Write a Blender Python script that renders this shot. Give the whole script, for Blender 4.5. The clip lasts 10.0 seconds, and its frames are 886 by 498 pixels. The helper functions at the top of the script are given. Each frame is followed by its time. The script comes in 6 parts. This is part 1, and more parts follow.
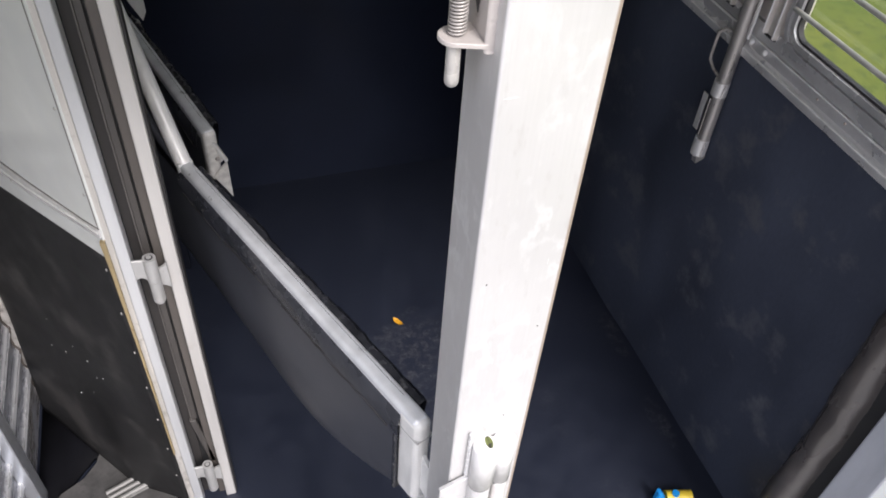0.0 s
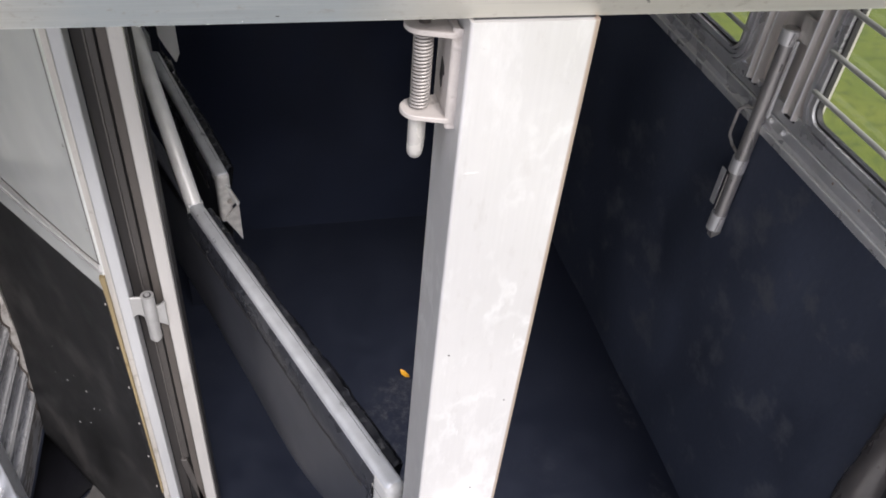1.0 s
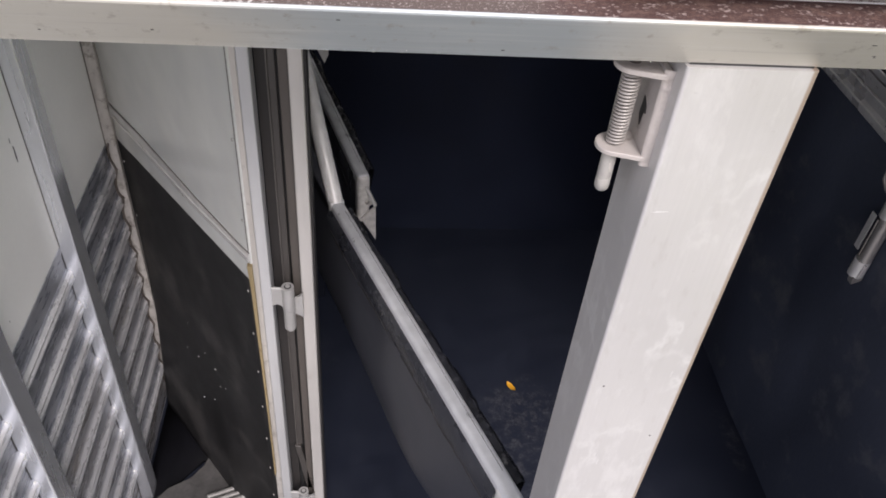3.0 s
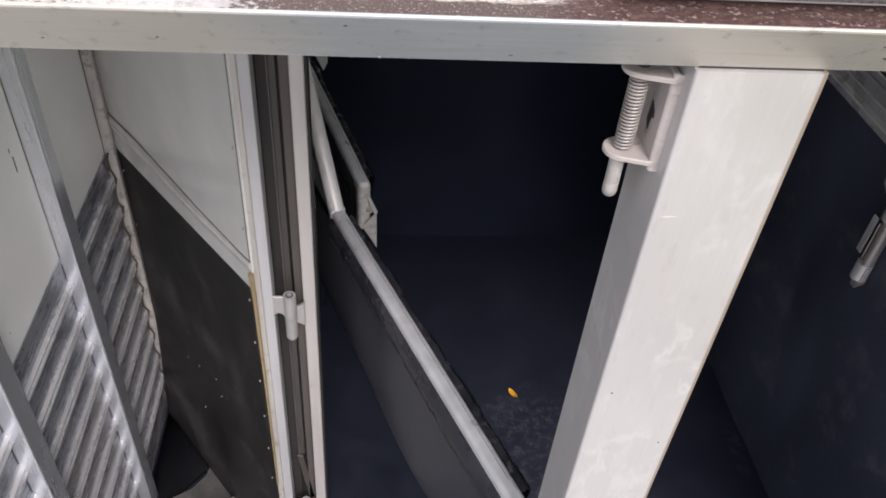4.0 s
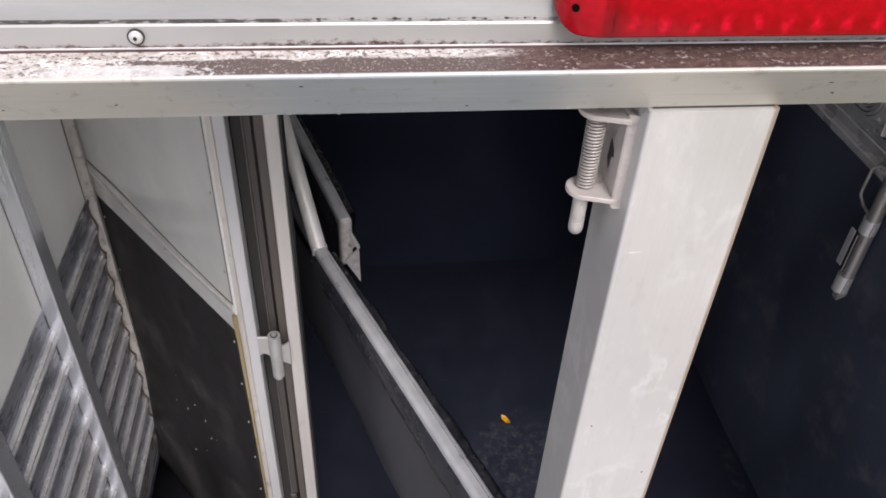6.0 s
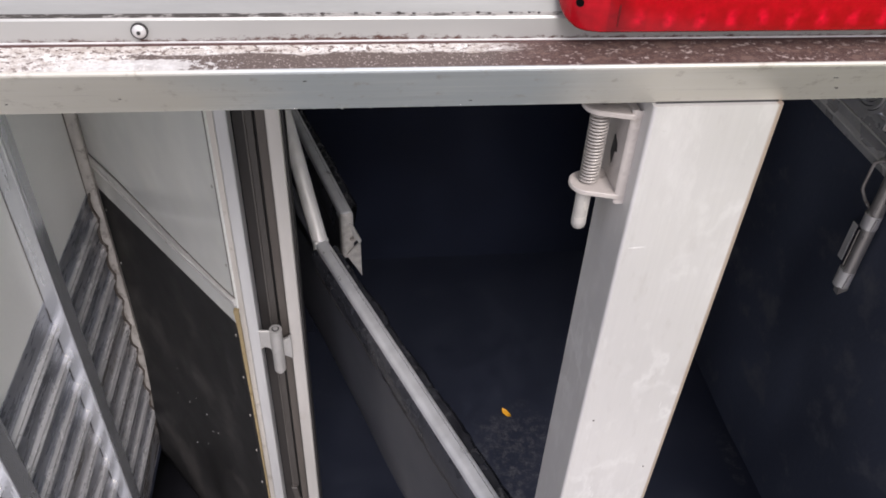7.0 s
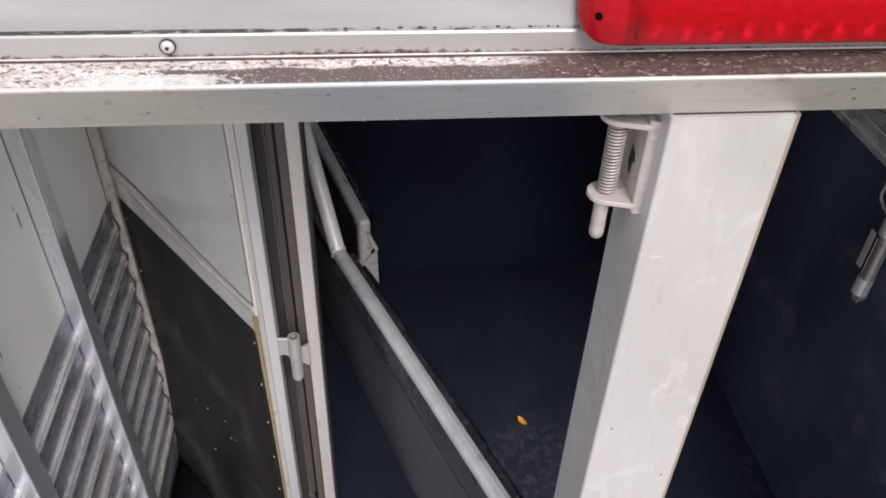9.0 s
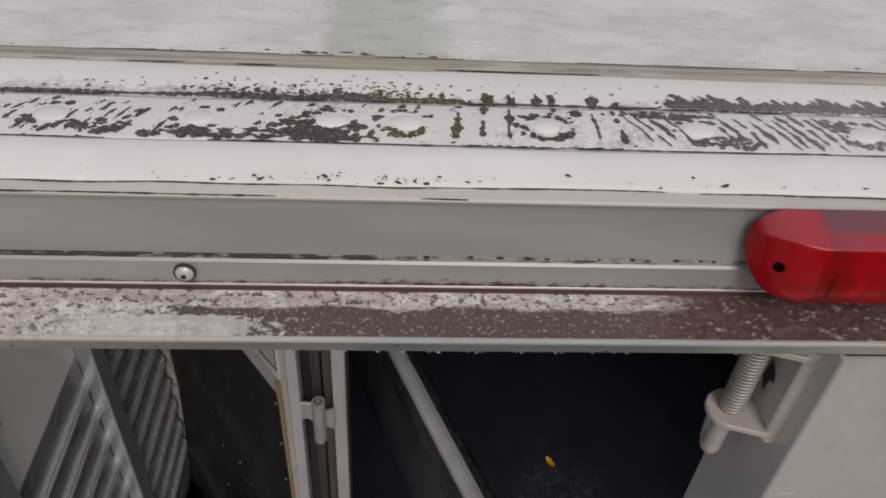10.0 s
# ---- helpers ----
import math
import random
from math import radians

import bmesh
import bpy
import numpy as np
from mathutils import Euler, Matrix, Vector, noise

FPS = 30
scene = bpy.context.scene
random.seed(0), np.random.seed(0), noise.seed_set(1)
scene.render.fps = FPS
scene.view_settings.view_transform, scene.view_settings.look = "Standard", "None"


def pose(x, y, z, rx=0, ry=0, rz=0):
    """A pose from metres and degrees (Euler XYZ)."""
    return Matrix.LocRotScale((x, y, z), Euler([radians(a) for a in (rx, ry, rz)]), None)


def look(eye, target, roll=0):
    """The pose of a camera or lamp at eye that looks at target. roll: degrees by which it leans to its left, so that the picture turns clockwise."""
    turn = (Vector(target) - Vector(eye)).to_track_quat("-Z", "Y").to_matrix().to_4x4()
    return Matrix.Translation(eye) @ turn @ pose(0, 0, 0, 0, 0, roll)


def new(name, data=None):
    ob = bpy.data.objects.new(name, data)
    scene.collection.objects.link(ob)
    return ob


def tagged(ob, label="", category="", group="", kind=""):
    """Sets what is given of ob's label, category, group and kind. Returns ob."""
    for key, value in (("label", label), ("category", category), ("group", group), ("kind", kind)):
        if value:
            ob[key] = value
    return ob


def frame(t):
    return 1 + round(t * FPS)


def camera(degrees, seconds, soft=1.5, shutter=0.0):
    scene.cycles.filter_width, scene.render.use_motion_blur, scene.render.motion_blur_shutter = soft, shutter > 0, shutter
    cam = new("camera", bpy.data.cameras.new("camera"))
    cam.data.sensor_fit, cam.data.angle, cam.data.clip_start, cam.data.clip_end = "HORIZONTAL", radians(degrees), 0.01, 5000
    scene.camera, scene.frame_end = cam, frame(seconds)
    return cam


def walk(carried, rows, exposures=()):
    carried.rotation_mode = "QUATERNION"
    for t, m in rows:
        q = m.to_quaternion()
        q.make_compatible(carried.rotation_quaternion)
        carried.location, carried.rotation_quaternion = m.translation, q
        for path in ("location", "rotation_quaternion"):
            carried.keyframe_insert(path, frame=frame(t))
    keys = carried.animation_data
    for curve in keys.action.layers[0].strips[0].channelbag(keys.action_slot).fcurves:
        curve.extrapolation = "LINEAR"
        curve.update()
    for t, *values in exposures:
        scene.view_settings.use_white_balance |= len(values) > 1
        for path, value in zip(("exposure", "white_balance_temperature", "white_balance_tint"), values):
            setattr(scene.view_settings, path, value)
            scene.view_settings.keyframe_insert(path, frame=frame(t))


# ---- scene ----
cam = camera(58.6, 10.0, soft=1.75, shutter=0.15)
PATH = [
    (0, (0.003, -0.023, 2.362), (0.515, 1.316, 0.968), 4.7),
    (0.5, (0.057, -0.034, 2.372), (0.546, 1.359, 1.022), 5.1),
    (1, (0.095, -0.024, 2.380), (0.532, 1.422, 1.069), 6.1),
    (1.5, (0.089, -0.009, 2.387), (0.399, 1.487, 1.096), 4.8),
    (2, (0.083, -0.004, 2.381), (0.325, 1.492, 1.077), 4.4),
    (2.5, (0.047, -0.011, 2.385), (0.255, 1.492, 1.083), 5.0),
    (2.7, (0.024, -0.01, 2.401), (0.226, 1.476, 1.078), 5.4),
    (3.8, (-0.009, -0.005, 2.396), (0.189, 1.502, 1.096), 5.7),
    (4, (-0.005, -0.002, 2.395), (0.199, 1.5, 1.089), 5.2),
    (4.5, (0.011, 0.001, 2.412), (0.234, 1.51, 1.119), 4.3),
    (5, (0.012, -0.001, 2.42), (0.236, 1.535, 1.159), 3.4),
    (5.5, (0.018, 0.002, 2.419), (0.245, 1.54, 1.162), 3.0),
    (7, (0.015, 0.005, 2.42), (0.24, 1.531, 1.148), 3.1),
    (7.5, (0.012, 0.006, 2.421), (0.225, 1.529, 1.142), 2.9),
    (8, (0.003, 0.005, 2.422), (0.209, 1.533, 1.149), 3.1),
    (8.5, (0.001, 0.004, 2.424), (0.193, 1.541, 1.158), 2.9),
    (9, (0.009, -0.001, 2.428), (0.198, 1.541, 1.169), 2.2),
    (9.2, (0.027, 0.012, 2.438), (0.227, 1.549, 1.173), 2.0),
    (9.3, (0.034, 0.038, 2.452), (0.243, 1.566, 1.179), 1.7),
    (9.4, (0.029, 0.084, 2.466), (0.25, 1.6, 1.18), 2.2),
    (9.5, (0.022, 0.125, 2.478), (0.242, 1.647, 1.2), 2.2),
    (9.6, (0.009, 0.163, 2.483), (0.225, 1.685, 1.204), 3.0),
    (9.7, (0.0, 0.194, 2.488), (0.194, 1.713, 1.201), 4.1),
    (9.8, (-0.012, 0.22, 2.488), (0.175, 1.738, 1.2), 5.0),
    (10, (-0.024, 0.265, 2.475), (0.11, 1.765, 1.158), 4.3),
]
EXPOSURES = [
    (0, 0.76, 6300, 14), (0.5, 0.72, 6300, 14), (1, 0.65, 6330, 14.5), (1.5, 0.5, 6480, 16), (2, 0.42, 6490, 17), (2.5, 0.36, 6440, 17),
    (4, 0.29, 6440, 17), (4.5, 0.26, 6440, 17), (5.5, 0.26, 6440, 17), (7, 0.26, 6440, 17), (9, 0.26, 6440, 17), (9.3, 0.26, 6440, 17),
    (9.5, 0.15, 6500, 14), (9.7, -0.36, 6600, 12), (9.8, -0.70, 6700, 14), (10, -1.06, 6850, 16.5),
]
walk(cam, [(t, look(eye, target, roll)) for t, eye, target, roll in PATH], EXPOSURES)

# ---- world and light: a bright overcast day ----
world = bpy.data.worlds.new("world")
scene.world = world
world.use_nodes = True
wn = world.node_tree
sky = wn.nodes.new("ShaderNodeTexSky")
sky.sky_type, sky.sun_disc = "NISHITA", False
sky.sun_elevation, sky.sun_rotation = radians(46), radians(167)
sky.air_density, sky.dust_density, sky.ozone_density = 0.7, 6.0, 0.6
cloud = wn.nodes.new("ShaderNodeMix")
cloud.data_type = "RGBA"
cloud.inputs["Factor"].default_value = 0.6
cloud.inputs["B"].default_value = (8.2, 8.7, 9.8, 1)
wn.links.new(sky.outputs["Color"], cloud.inputs["A"])
wn.links.new(cloud.outputs["Result"], wn.nodes["Background"].inputs["Color"])
wn.nodes["Background"].inputs["Strength"].default_value = 0.108
sun_data = bpy.data.lights.new("sun", "SUN")
sun_data.energy, sun_data.angle, sun_data.color = 2.3, radians(28), (1.0, 0.975, 0.94)
sun = new("sun", sun_data)
sun.matrix_world = look((1.9, -6.0, 8.1), (0.3, 0.7, 1.0))


# ---- materials ----
def mat(name, color, rough=0.5, metal=0.0, var=0.15, scale=8.0, bump=0.1, fine=120.0, stretch=(1, 1, 1), spec=0.5, dirt=None, dirt_at=0.6, dirt_scale=6.0, rough_var=0.1):
    """A surface with colour and gloss that vary at two scales, fine relief, and stains of another colour."""
    m = bpy.data.materials.new(name)
    m.use_nodes = True
    nt = m.node_tree
    bsdf = nt.nodes["Principled BSDF"]
    co = nt.nodes.new("ShaderNodeTexCoord")
    mp = nt.nodes.new("ShaderNodeMapping")
    mp.inputs["Scale"].default_value = stretch
    nt.links.new(co.outputs["Object"], mp.inputs["Vector"])
    big = nt.nodes.new("ShaderNodeTexNoise")
    big.inputs["Scale"].default_value, big.inputs["Detail"].default_value = scale, 5
    small = nt.nodes.new("ShaderNodeTexNoise")
    small.inputs["Scale"].default_value, small.inputs["Detail"].default_value = fine, 3
    nt.links.new(mp.outputs["Vector"], big.inputs["Vector"])
    nt.links.new(mp.outputs["Vector"], small.inputs["Vector"])
    ramp = nt.nodes.new("ShaderNodeMapRange")
    ramp.inputs["From Min"].default_value, ramp.inputs["From Max"].default_value = 0.3, 0.7
    ramp.inputs["To Min"].default_value, ramp.inputs["To Max"].default_value = 1 - var, 1 + var
    nt.links.new(big.outputs["Fac"], ramp.inputs["Value"])
    grain = nt.nodes.new("ShaderNodeMapRange")
    grain.inputs["To Min"].default_value, grain.inputs["To Max"].default_value = 1 - var * 0.5, 1 + var * 0.5
    nt.links.new(small.outputs["Fac"], grain.inputs["Value"])
    mul = nt.nodes.new("ShaderNodeMath")
    mul.operation = "MULTIPLY"
    nt.links.new(ramp.outputs["Result"], mul.inputs[0])
    nt.links.new(grain.outputs["Result"], mul.inputs[1])
    tint = nt.nodes.new("ShaderNodeVectorMath")
    tint.operation = "SCALE"
    tint.inputs[0].default_value = color
    nt.links.new(mul.outputs["Value"], tint.inputs["Scale"])
    out = tint.outputs["Vector"]
    if dirt:
        spots = nt.nodes.new("ShaderNodeTexNoise")
        spots.inputs["Scale"].default_value, spots.inputs["Detail"].default_value, spots.inputs["Roughness"].default_value = dirt_scale, 8, 0.65
        nt.links.new(co.outputs["Object"], spots.inputs["Vector"])
        edge = nt.nodes.new("ShaderNodeMapRange")
        edge.inputs["From Min"].default_value, edge.inputs["From Max"].default_value = dirt_at, dirt_at + 0.12
        nt.links.new(spots.outputs["Fac"], edge.inputs["Value"])
        mix = nt.nodes.new("ShaderNodeMix")
        mix.data_type = "RGBA"
        mix.inputs["B"].default_value = (*dirt, 1)
        nt.links.new(edge.outputs["Result"], mix.inputs["Factor"])
        nt.links.new(out, mix.inputs["A"])
        out = mix.outputs["Result"]
    nt.links.new(out, bsdf.inputs["Base Color"])
    gloss = nt.nodes.new("ShaderNodeMapRange")
    gloss.inputs["From Min"].default_value, gloss.inputs["From Max"].default_value = 0.3, 0.7
    gloss.inputs["To Min"].default_value, gloss.inputs["To Max"].default_value = max(0.03, rough - rough_var), min(1, rough + rough_var)
    nt.links.new(big.outputs["Fac"], gloss.inputs["Value"])
    nt.links.new(gloss.outputs["Result"], bsdf.inputs["Roughness"])
    bsdf.inputs["Metallic"].default_value = metal
    bsdf.inputs["Specular IOR Level"].default_value = spec
    if bump:
        bp = nt.nodes.new("ShaderNodeBump")
        bp.inputs["Strength"].default_value, bp.inputs["Distance"].default_value = bump, 0.002
        nt.links.new(small.outputs["Fac"], bp.inputs["Height"])
        nt.links.new(bp.outputs["Normal"], bsdf.inputs["Normal"])
    return m


ALU = mat("satin_aluminium", (0.72, 0.71, 0.695), 0.42, 0.5, 0.10, 5, 0.08, 160, (6, 6, 0.6))
ALU_STUD = mat("stud_aluminium", (0.71, 0.73, 0.765), 0.22, 0.72, 0.06, 5, 0.04, 160, (6, 6, 0.6))
COOL_FRAME = mat("cool_frame_aluminium", (0.535, 0.54, 0.545), 0.42, 0.3, 0.08, 5, 0.06, 160, (6, 6, 0.6), dirt=(0.55, 0.55, 0.55), dirt_at=0.62, dirt_scale=12)
ALU_FRAME = mat("beige_aluminium", (0.565, 0.545, 0.52), 0.42, 0.3, 0.08, 5, 0.06, 160, (6, 6, 0.6), dirt=(0.50, 0.47, 0.44), dirt_at=0.62, dirt_scale=12)
ALU_DULL = mat("dull_aluminium", (0.74, 0.715, 0.69), 0.40, 0.42, 0.15, 7, 0.1, 120, dirt=(0.46, 0.45, 0.43), dirt_at=0.62, dirt_scale=14)
PRIMER = mat("grey_primer", (0.50, 0.46, 0.43), 0.55, 0.1, 0.10, 20, 0.15, 260, dirt=(0.33, 0.29, 0.26), dirt_at=0.60, dirt_scale=45)
STEEL = mat("spring_steel", (0.44, 0.41, 0.385), 0.48, 0.45, 0.15, 40, 0.05, 300, dirt=(0.28, 0.24, 0.21), dirt_at=0.58, dirt_scale=60)
WALLWHITE = mat("white_wall_skin", (0.82, 0.825, 0.80), 0.40, 0.0, 0.05, 3, 0.03, 90, dirt=(0.55, 0.54, 0.50), dirt_at=0.70, dirt_scale=7)
RUBBER = mat("black_rubber", (0.0185, 0.0182, 0.0186), 0.50, 0.0, 0.25, 5, 0.25, 180, spec=0.32, dirt=(0.050, 0.047, 0.046), dirt_at=0.53, dirt_scale=4, rough_var=0.15)
LINER = mat("black_wall_liner", (0.047, 0.055, 0.081), 0.55, 0.0, 0.3, 3, 0.3, 90, (1, 1, 0.5), dirt=(0.092, 0.097, 0.115), dirt_at=0.56, dirt_scale=6.5, rough_var=0.15)
ALU_BEAD = mat("edge_strip_aluminium", (0.53, 0.505, 0.47), 0.42, 0.3, 0.14, 6, 0.06, 160, (6, 6, 0.6), dirt=(0.36, 0.335, 0.305), dirt_at=0.55, dirt_scale=24)
DIVIDER = mat("divider_rubber", (0.060, 0.062, 0.073), 0.33, 0.0, 0.12, 3, 0.06, 60)
ALU_END = mat("pale_end_aluminium", (0.74, 0.73, 0.705), 0.38, 0.12, 0.10, 8, 0.05, 160, (4, 4, 1))
ALU_RAIL = mat("bluish_rail_aluminium", (0.735, 0.745, 0.765), 0.36, 0.36, 0.12, 6, 0.06, 160, (4, 4, 4), dirt=(0.55, 0.55, 0.56), dirt_at=0.62, dirt_scale=20)
SEAL = mat("dark_seal", (0.032, 0.030, 0.030), 0.55, 0.0, 0.15, 12, 0.1, 200)
GLUE = mat("brown_sealant", (0.26, 0.20, 0.105), 0.6, 0.0, 0.20, 14, 0.15, 120, (1, 1, 0.3), dirt=(0.17, 0.12, 0.055), dirt_at=0.56, dirt_scale=25)
FACE = mat("grey_face_metal", (0.38, 0.385, 0.375), 0.40, 0.35, 0.10, 7, 0.05, 120, (0.6, 4, 4), dirt=(0.31, 0.315, 0.29), dirt_at=0.60, dirt_scale=12)
GASKET = mat("black_gasket", (0.025, 0.025, 0.025), 0.4, 0.0, 0.1, 20, 0.1, 200)
LEAF = mat("yellow_leaf", (0.72, 0.36, 0.02), 0.5, 0.0, 0.25, 60, 0.2, 300)
BLUE = mat("blue_plastic", (0.015, 0.28, 0.70), 0.35, 0.0, 0.05, 30, 0.02, 200)
YELLOW = mat("yellow_plastic", (0.75, 0.55, 0.05), 0.35, 0.0, 0.05, 30, 0.02, 200)


def glass(name, color, rough=0.02):
    m = bpy.data.materials.new(name)
    m.use_nodes = True
    b = m.node_tree.nodes["Principled BSDF"]
    b.inputs["Base Color"].default_value = (*color, 1)
    b.inputs["Roughness"].default_value = rough
    b.inputs["Transmission Weight"].default_value = 1.0
    b.inputs["IOR"].default_value = 1.45
    return m


PANE = glass("window_glass", (0.93, 0.96, 0.93))


def link_math(nt, op, a, b=None):
    n = nt.nodes.new("ShaderNodeMath")
    n.operation = op
    for i, v in enumerate((a, b)):
        if v is None:
            continue
        if isinstance(v, (int, float)):
            n.inputs[i].default_value = v
        else:
            nt.links.new(v, n.inputs[i])
    return n.outputs["Value"]


def ranged(nt, v, a, b, c=0.0, d=1.0):
    n = nt.nodes.new("ShaderNodeMapRange")
    for k, x in (("From Min", a), ("From Max", b), ("To Min", c), ("To Max", d)):
        n.inputs[k].default_value = x
    nt.links.new(v, n.inputs["Value"])
    return n.outputs["Result"]


def noise_of(nt, vec, scale, detail=6, rough=0.6):
    n = nt.nodes.new("ShaderNodeTexNoise")
    n.inputs["Scale"].default_value, n.inputs["Detail"].default_value, n.inputs["Roughness"].default_value = scale, detail, rough
    nt.links.new(vec, n.inputs["Vector"])
    return n.outputs["Fac"]


def blend(nt, fac, a, b):
    n = nt.nodes.new("ShaderNodeMix")
    n.data_type = "RGBA"
    nt.links.new(fac, n.inputs["Factor"])
    for k, v in (("A", a), ("B", b)):
        if isinstance(v, tuple):
            n.inputs[k].default_value = (*v, 1)
        else:
            nt.links.new(v, n.inputs[k])
    return n.outputs["Result"]


def base(name, rough, metal=0.0):
    m = bpy.data.materials.new(name)
    m.use_nodes = True
    nt = m.node_tree
    b = nt.nodes["Principled BSDF"]
    b.inputs["Roughness"].default_value, b.inputs["Metallic"].default_value = rough, metal
    co = nt.nodes.new("ShaderNodeTexCoord")
    sep = nt.nodes.new("ShaderNodeSeparateXYZ")
    nt.links.new(co.outputs["Object"], sep.inputs["Vector"])
    return m, nt, b, co.outputs["Object"], sep.outputs


def joined(nt, x, y, z=0.0):
    n = nt.nodes.new("ShaderNodeCombineXYZ")
    for i, v in enumerate((x, y, z)):
        if isinstance(v, (int, float)):
            n.inputs[i].default_value = v
        else:
            nt.links.new(v, n.inputs[i])
    return n.outputs["Vector"]


def relief(nt, b, height, strength=0.4, distance=0.002):
    bp = nt.nodes.new("ShaderNodeBump")
    bp.inputs["Strength"].default_value, bp.inputs["Distance"].default_value = strength, distance
    nt.links.new(height, bp.inputs["Height"])
    nt.links.new(bp.outputs["Normal"], b.inputs["Normal"])


def header_metal():
    """Aluminium extrusion, warm towards both ends and blue-grey between, with fine lengthwise scratches."""
    m, nt, b, co, s = base("header_aluminium", 0.36, 0.45)
    slow = noise_of(nt, joined(nt, link_math(nt, "MULTIPLY", s["X"], 3.1), 0.0, link_math(nt, "MULTIPLY", s["Z"], 9.0)), 1.0, 3, 0.5)
    drawn = noise_of(nt, joined(nt, link_math(nt, "MULTIPLY", s["X"], 7.0), 2.0, link_math(nt, "MULTIPLY", s["Z"], 260.0)), 1.0, 4, 0.6)
    spot = noise_of(nt, co, 60.0, 6, 0.7)
    cool = link_math(nt, "MULTIPLY", ranged(nt, s["X"], -0.16, -0.02), ranged(nt, s["X"], 0.30, 0.16))
    cool = link_math(nt, "ADD", cool, ranged(nt, slow, 0.35, 0.65, -0.2, 0.2))
    col = blend(nt, ranged(nt, cool, 0.1, 0.9), (0.68, 0.655, 0.585), (0.515, 0.56, 0.575))
    col = blend(nt, ranged(nt, drawn, 0.5, 0.75, 0.0, 0.35), col, (0.80, 0.79, 0.77))
    col = blend(nt, ranged(nt, drawn, 0.42, 0.28, 0.0, 0.4), col, (0.43, 0.40, 0.365))
    col = blend(nt, ranged(nt, spot, 0.58, 0.70, 0.0, 0.5), col, (0.36, 0.32, 0.27))
    nt.links.new(col, b.inputs["Base Color"])
    nt.links.new(ranged(nt, drawn, 0.3, 0.7, 0.30, 0.44), b.inputs["Roughness"])
    relief(nt, b, drawn, 0.12, 0.001)
    return m


def plank_metal():
    """Extruded aluminium: rubbed ridges painted brighter as if lit, dull stained flats darker between them, cool or
    brownish from plank to plank.
    """
    m, nt, b, co, s = base("plank_aluminium", 0.28, 0.5)
    info = nt.nodes.new("ShaderNodeObjectInfo")
    drawn = noise_of(nt, joined(nt, 0.0, link_math(nt, "MULTIPLY", s["Y"], 2.2), link_math(nt, "MULTIPLY", s["Z"], 160.0)), 1.0, 3, 0.5)
    cloud = noise_of(nt, joined(nt, link_math(nt, "MULTIPLY", info.outputs["Random"], 40.0), link_math(nt, "MULTIPLY", s["Y"], 7.0), link_math(nt, "MULTIPLY", s["Z"], 40.0)), 1.0, 5, 0.65)
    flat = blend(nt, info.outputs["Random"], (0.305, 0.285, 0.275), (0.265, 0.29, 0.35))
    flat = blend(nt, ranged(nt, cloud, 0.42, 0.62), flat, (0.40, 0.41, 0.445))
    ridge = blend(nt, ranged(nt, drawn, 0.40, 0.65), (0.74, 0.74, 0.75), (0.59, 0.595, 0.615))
    # Relief height puts the light on the ridges, and the duller flats, into colour.
    rubbed_lit = ranged(nt, link_math(nt, "ADD", link_math(nt, "SUBTRACT", s["X"], -0.725), link_math(nt, "MULTIPLY", link_math(nt, "SUBTRACT", cloud, 0.5), 0.006)), 0.0015, 0.0060)
    nt.links.new(blend(nt, rubbed_lit, flat, ridge), b.inputs["Base Color"])
    nt.links.new(ranged(nt, cloud, 0.3, 0.7, 0.22, 0.34), b.inputs["Roughness"])
    relief(nt, b, drawn, 0.05, 0.001)
    return m


def white_sheet():
    """Gloss-painted sheet metal, a little wavy, with faint wiping marks."""
    m, nt, b, co, s = base("white_sheet", 0.16)
    wave = noise_of(nt, co, 4.5, 2, 0.4)
    wipe = noise_of(nt, joined(nt, link_math(nt, "MULTIPLY", s["X"], 5.0), 0.0, link_math(nt, "MULTIPLY", s["Z"], 2.2)), 1.0, 6, 0.65)
    col = blend(nt, ranged(nt, wipe, 0.40, 0.66), (0.75, 0.76, 0.725), (0.69, 0.705, 0.69))
    nt.links.new(col, b.inputs["Base Color"])
    nt.links.new(ranged(nt, wipe, 0.3, 0.7, 0.08, 0.17), b.inputs["Roughness"])
    b.inputs["Specular IOR Level"].default_value = 1.0
    b.inputs["Coat Weight"].default_value = 0.5
    b.inputs["Coat Roughness"].default_value = 0.08
    relief(nt, b, wave, 0.5, 0.02)
    return m


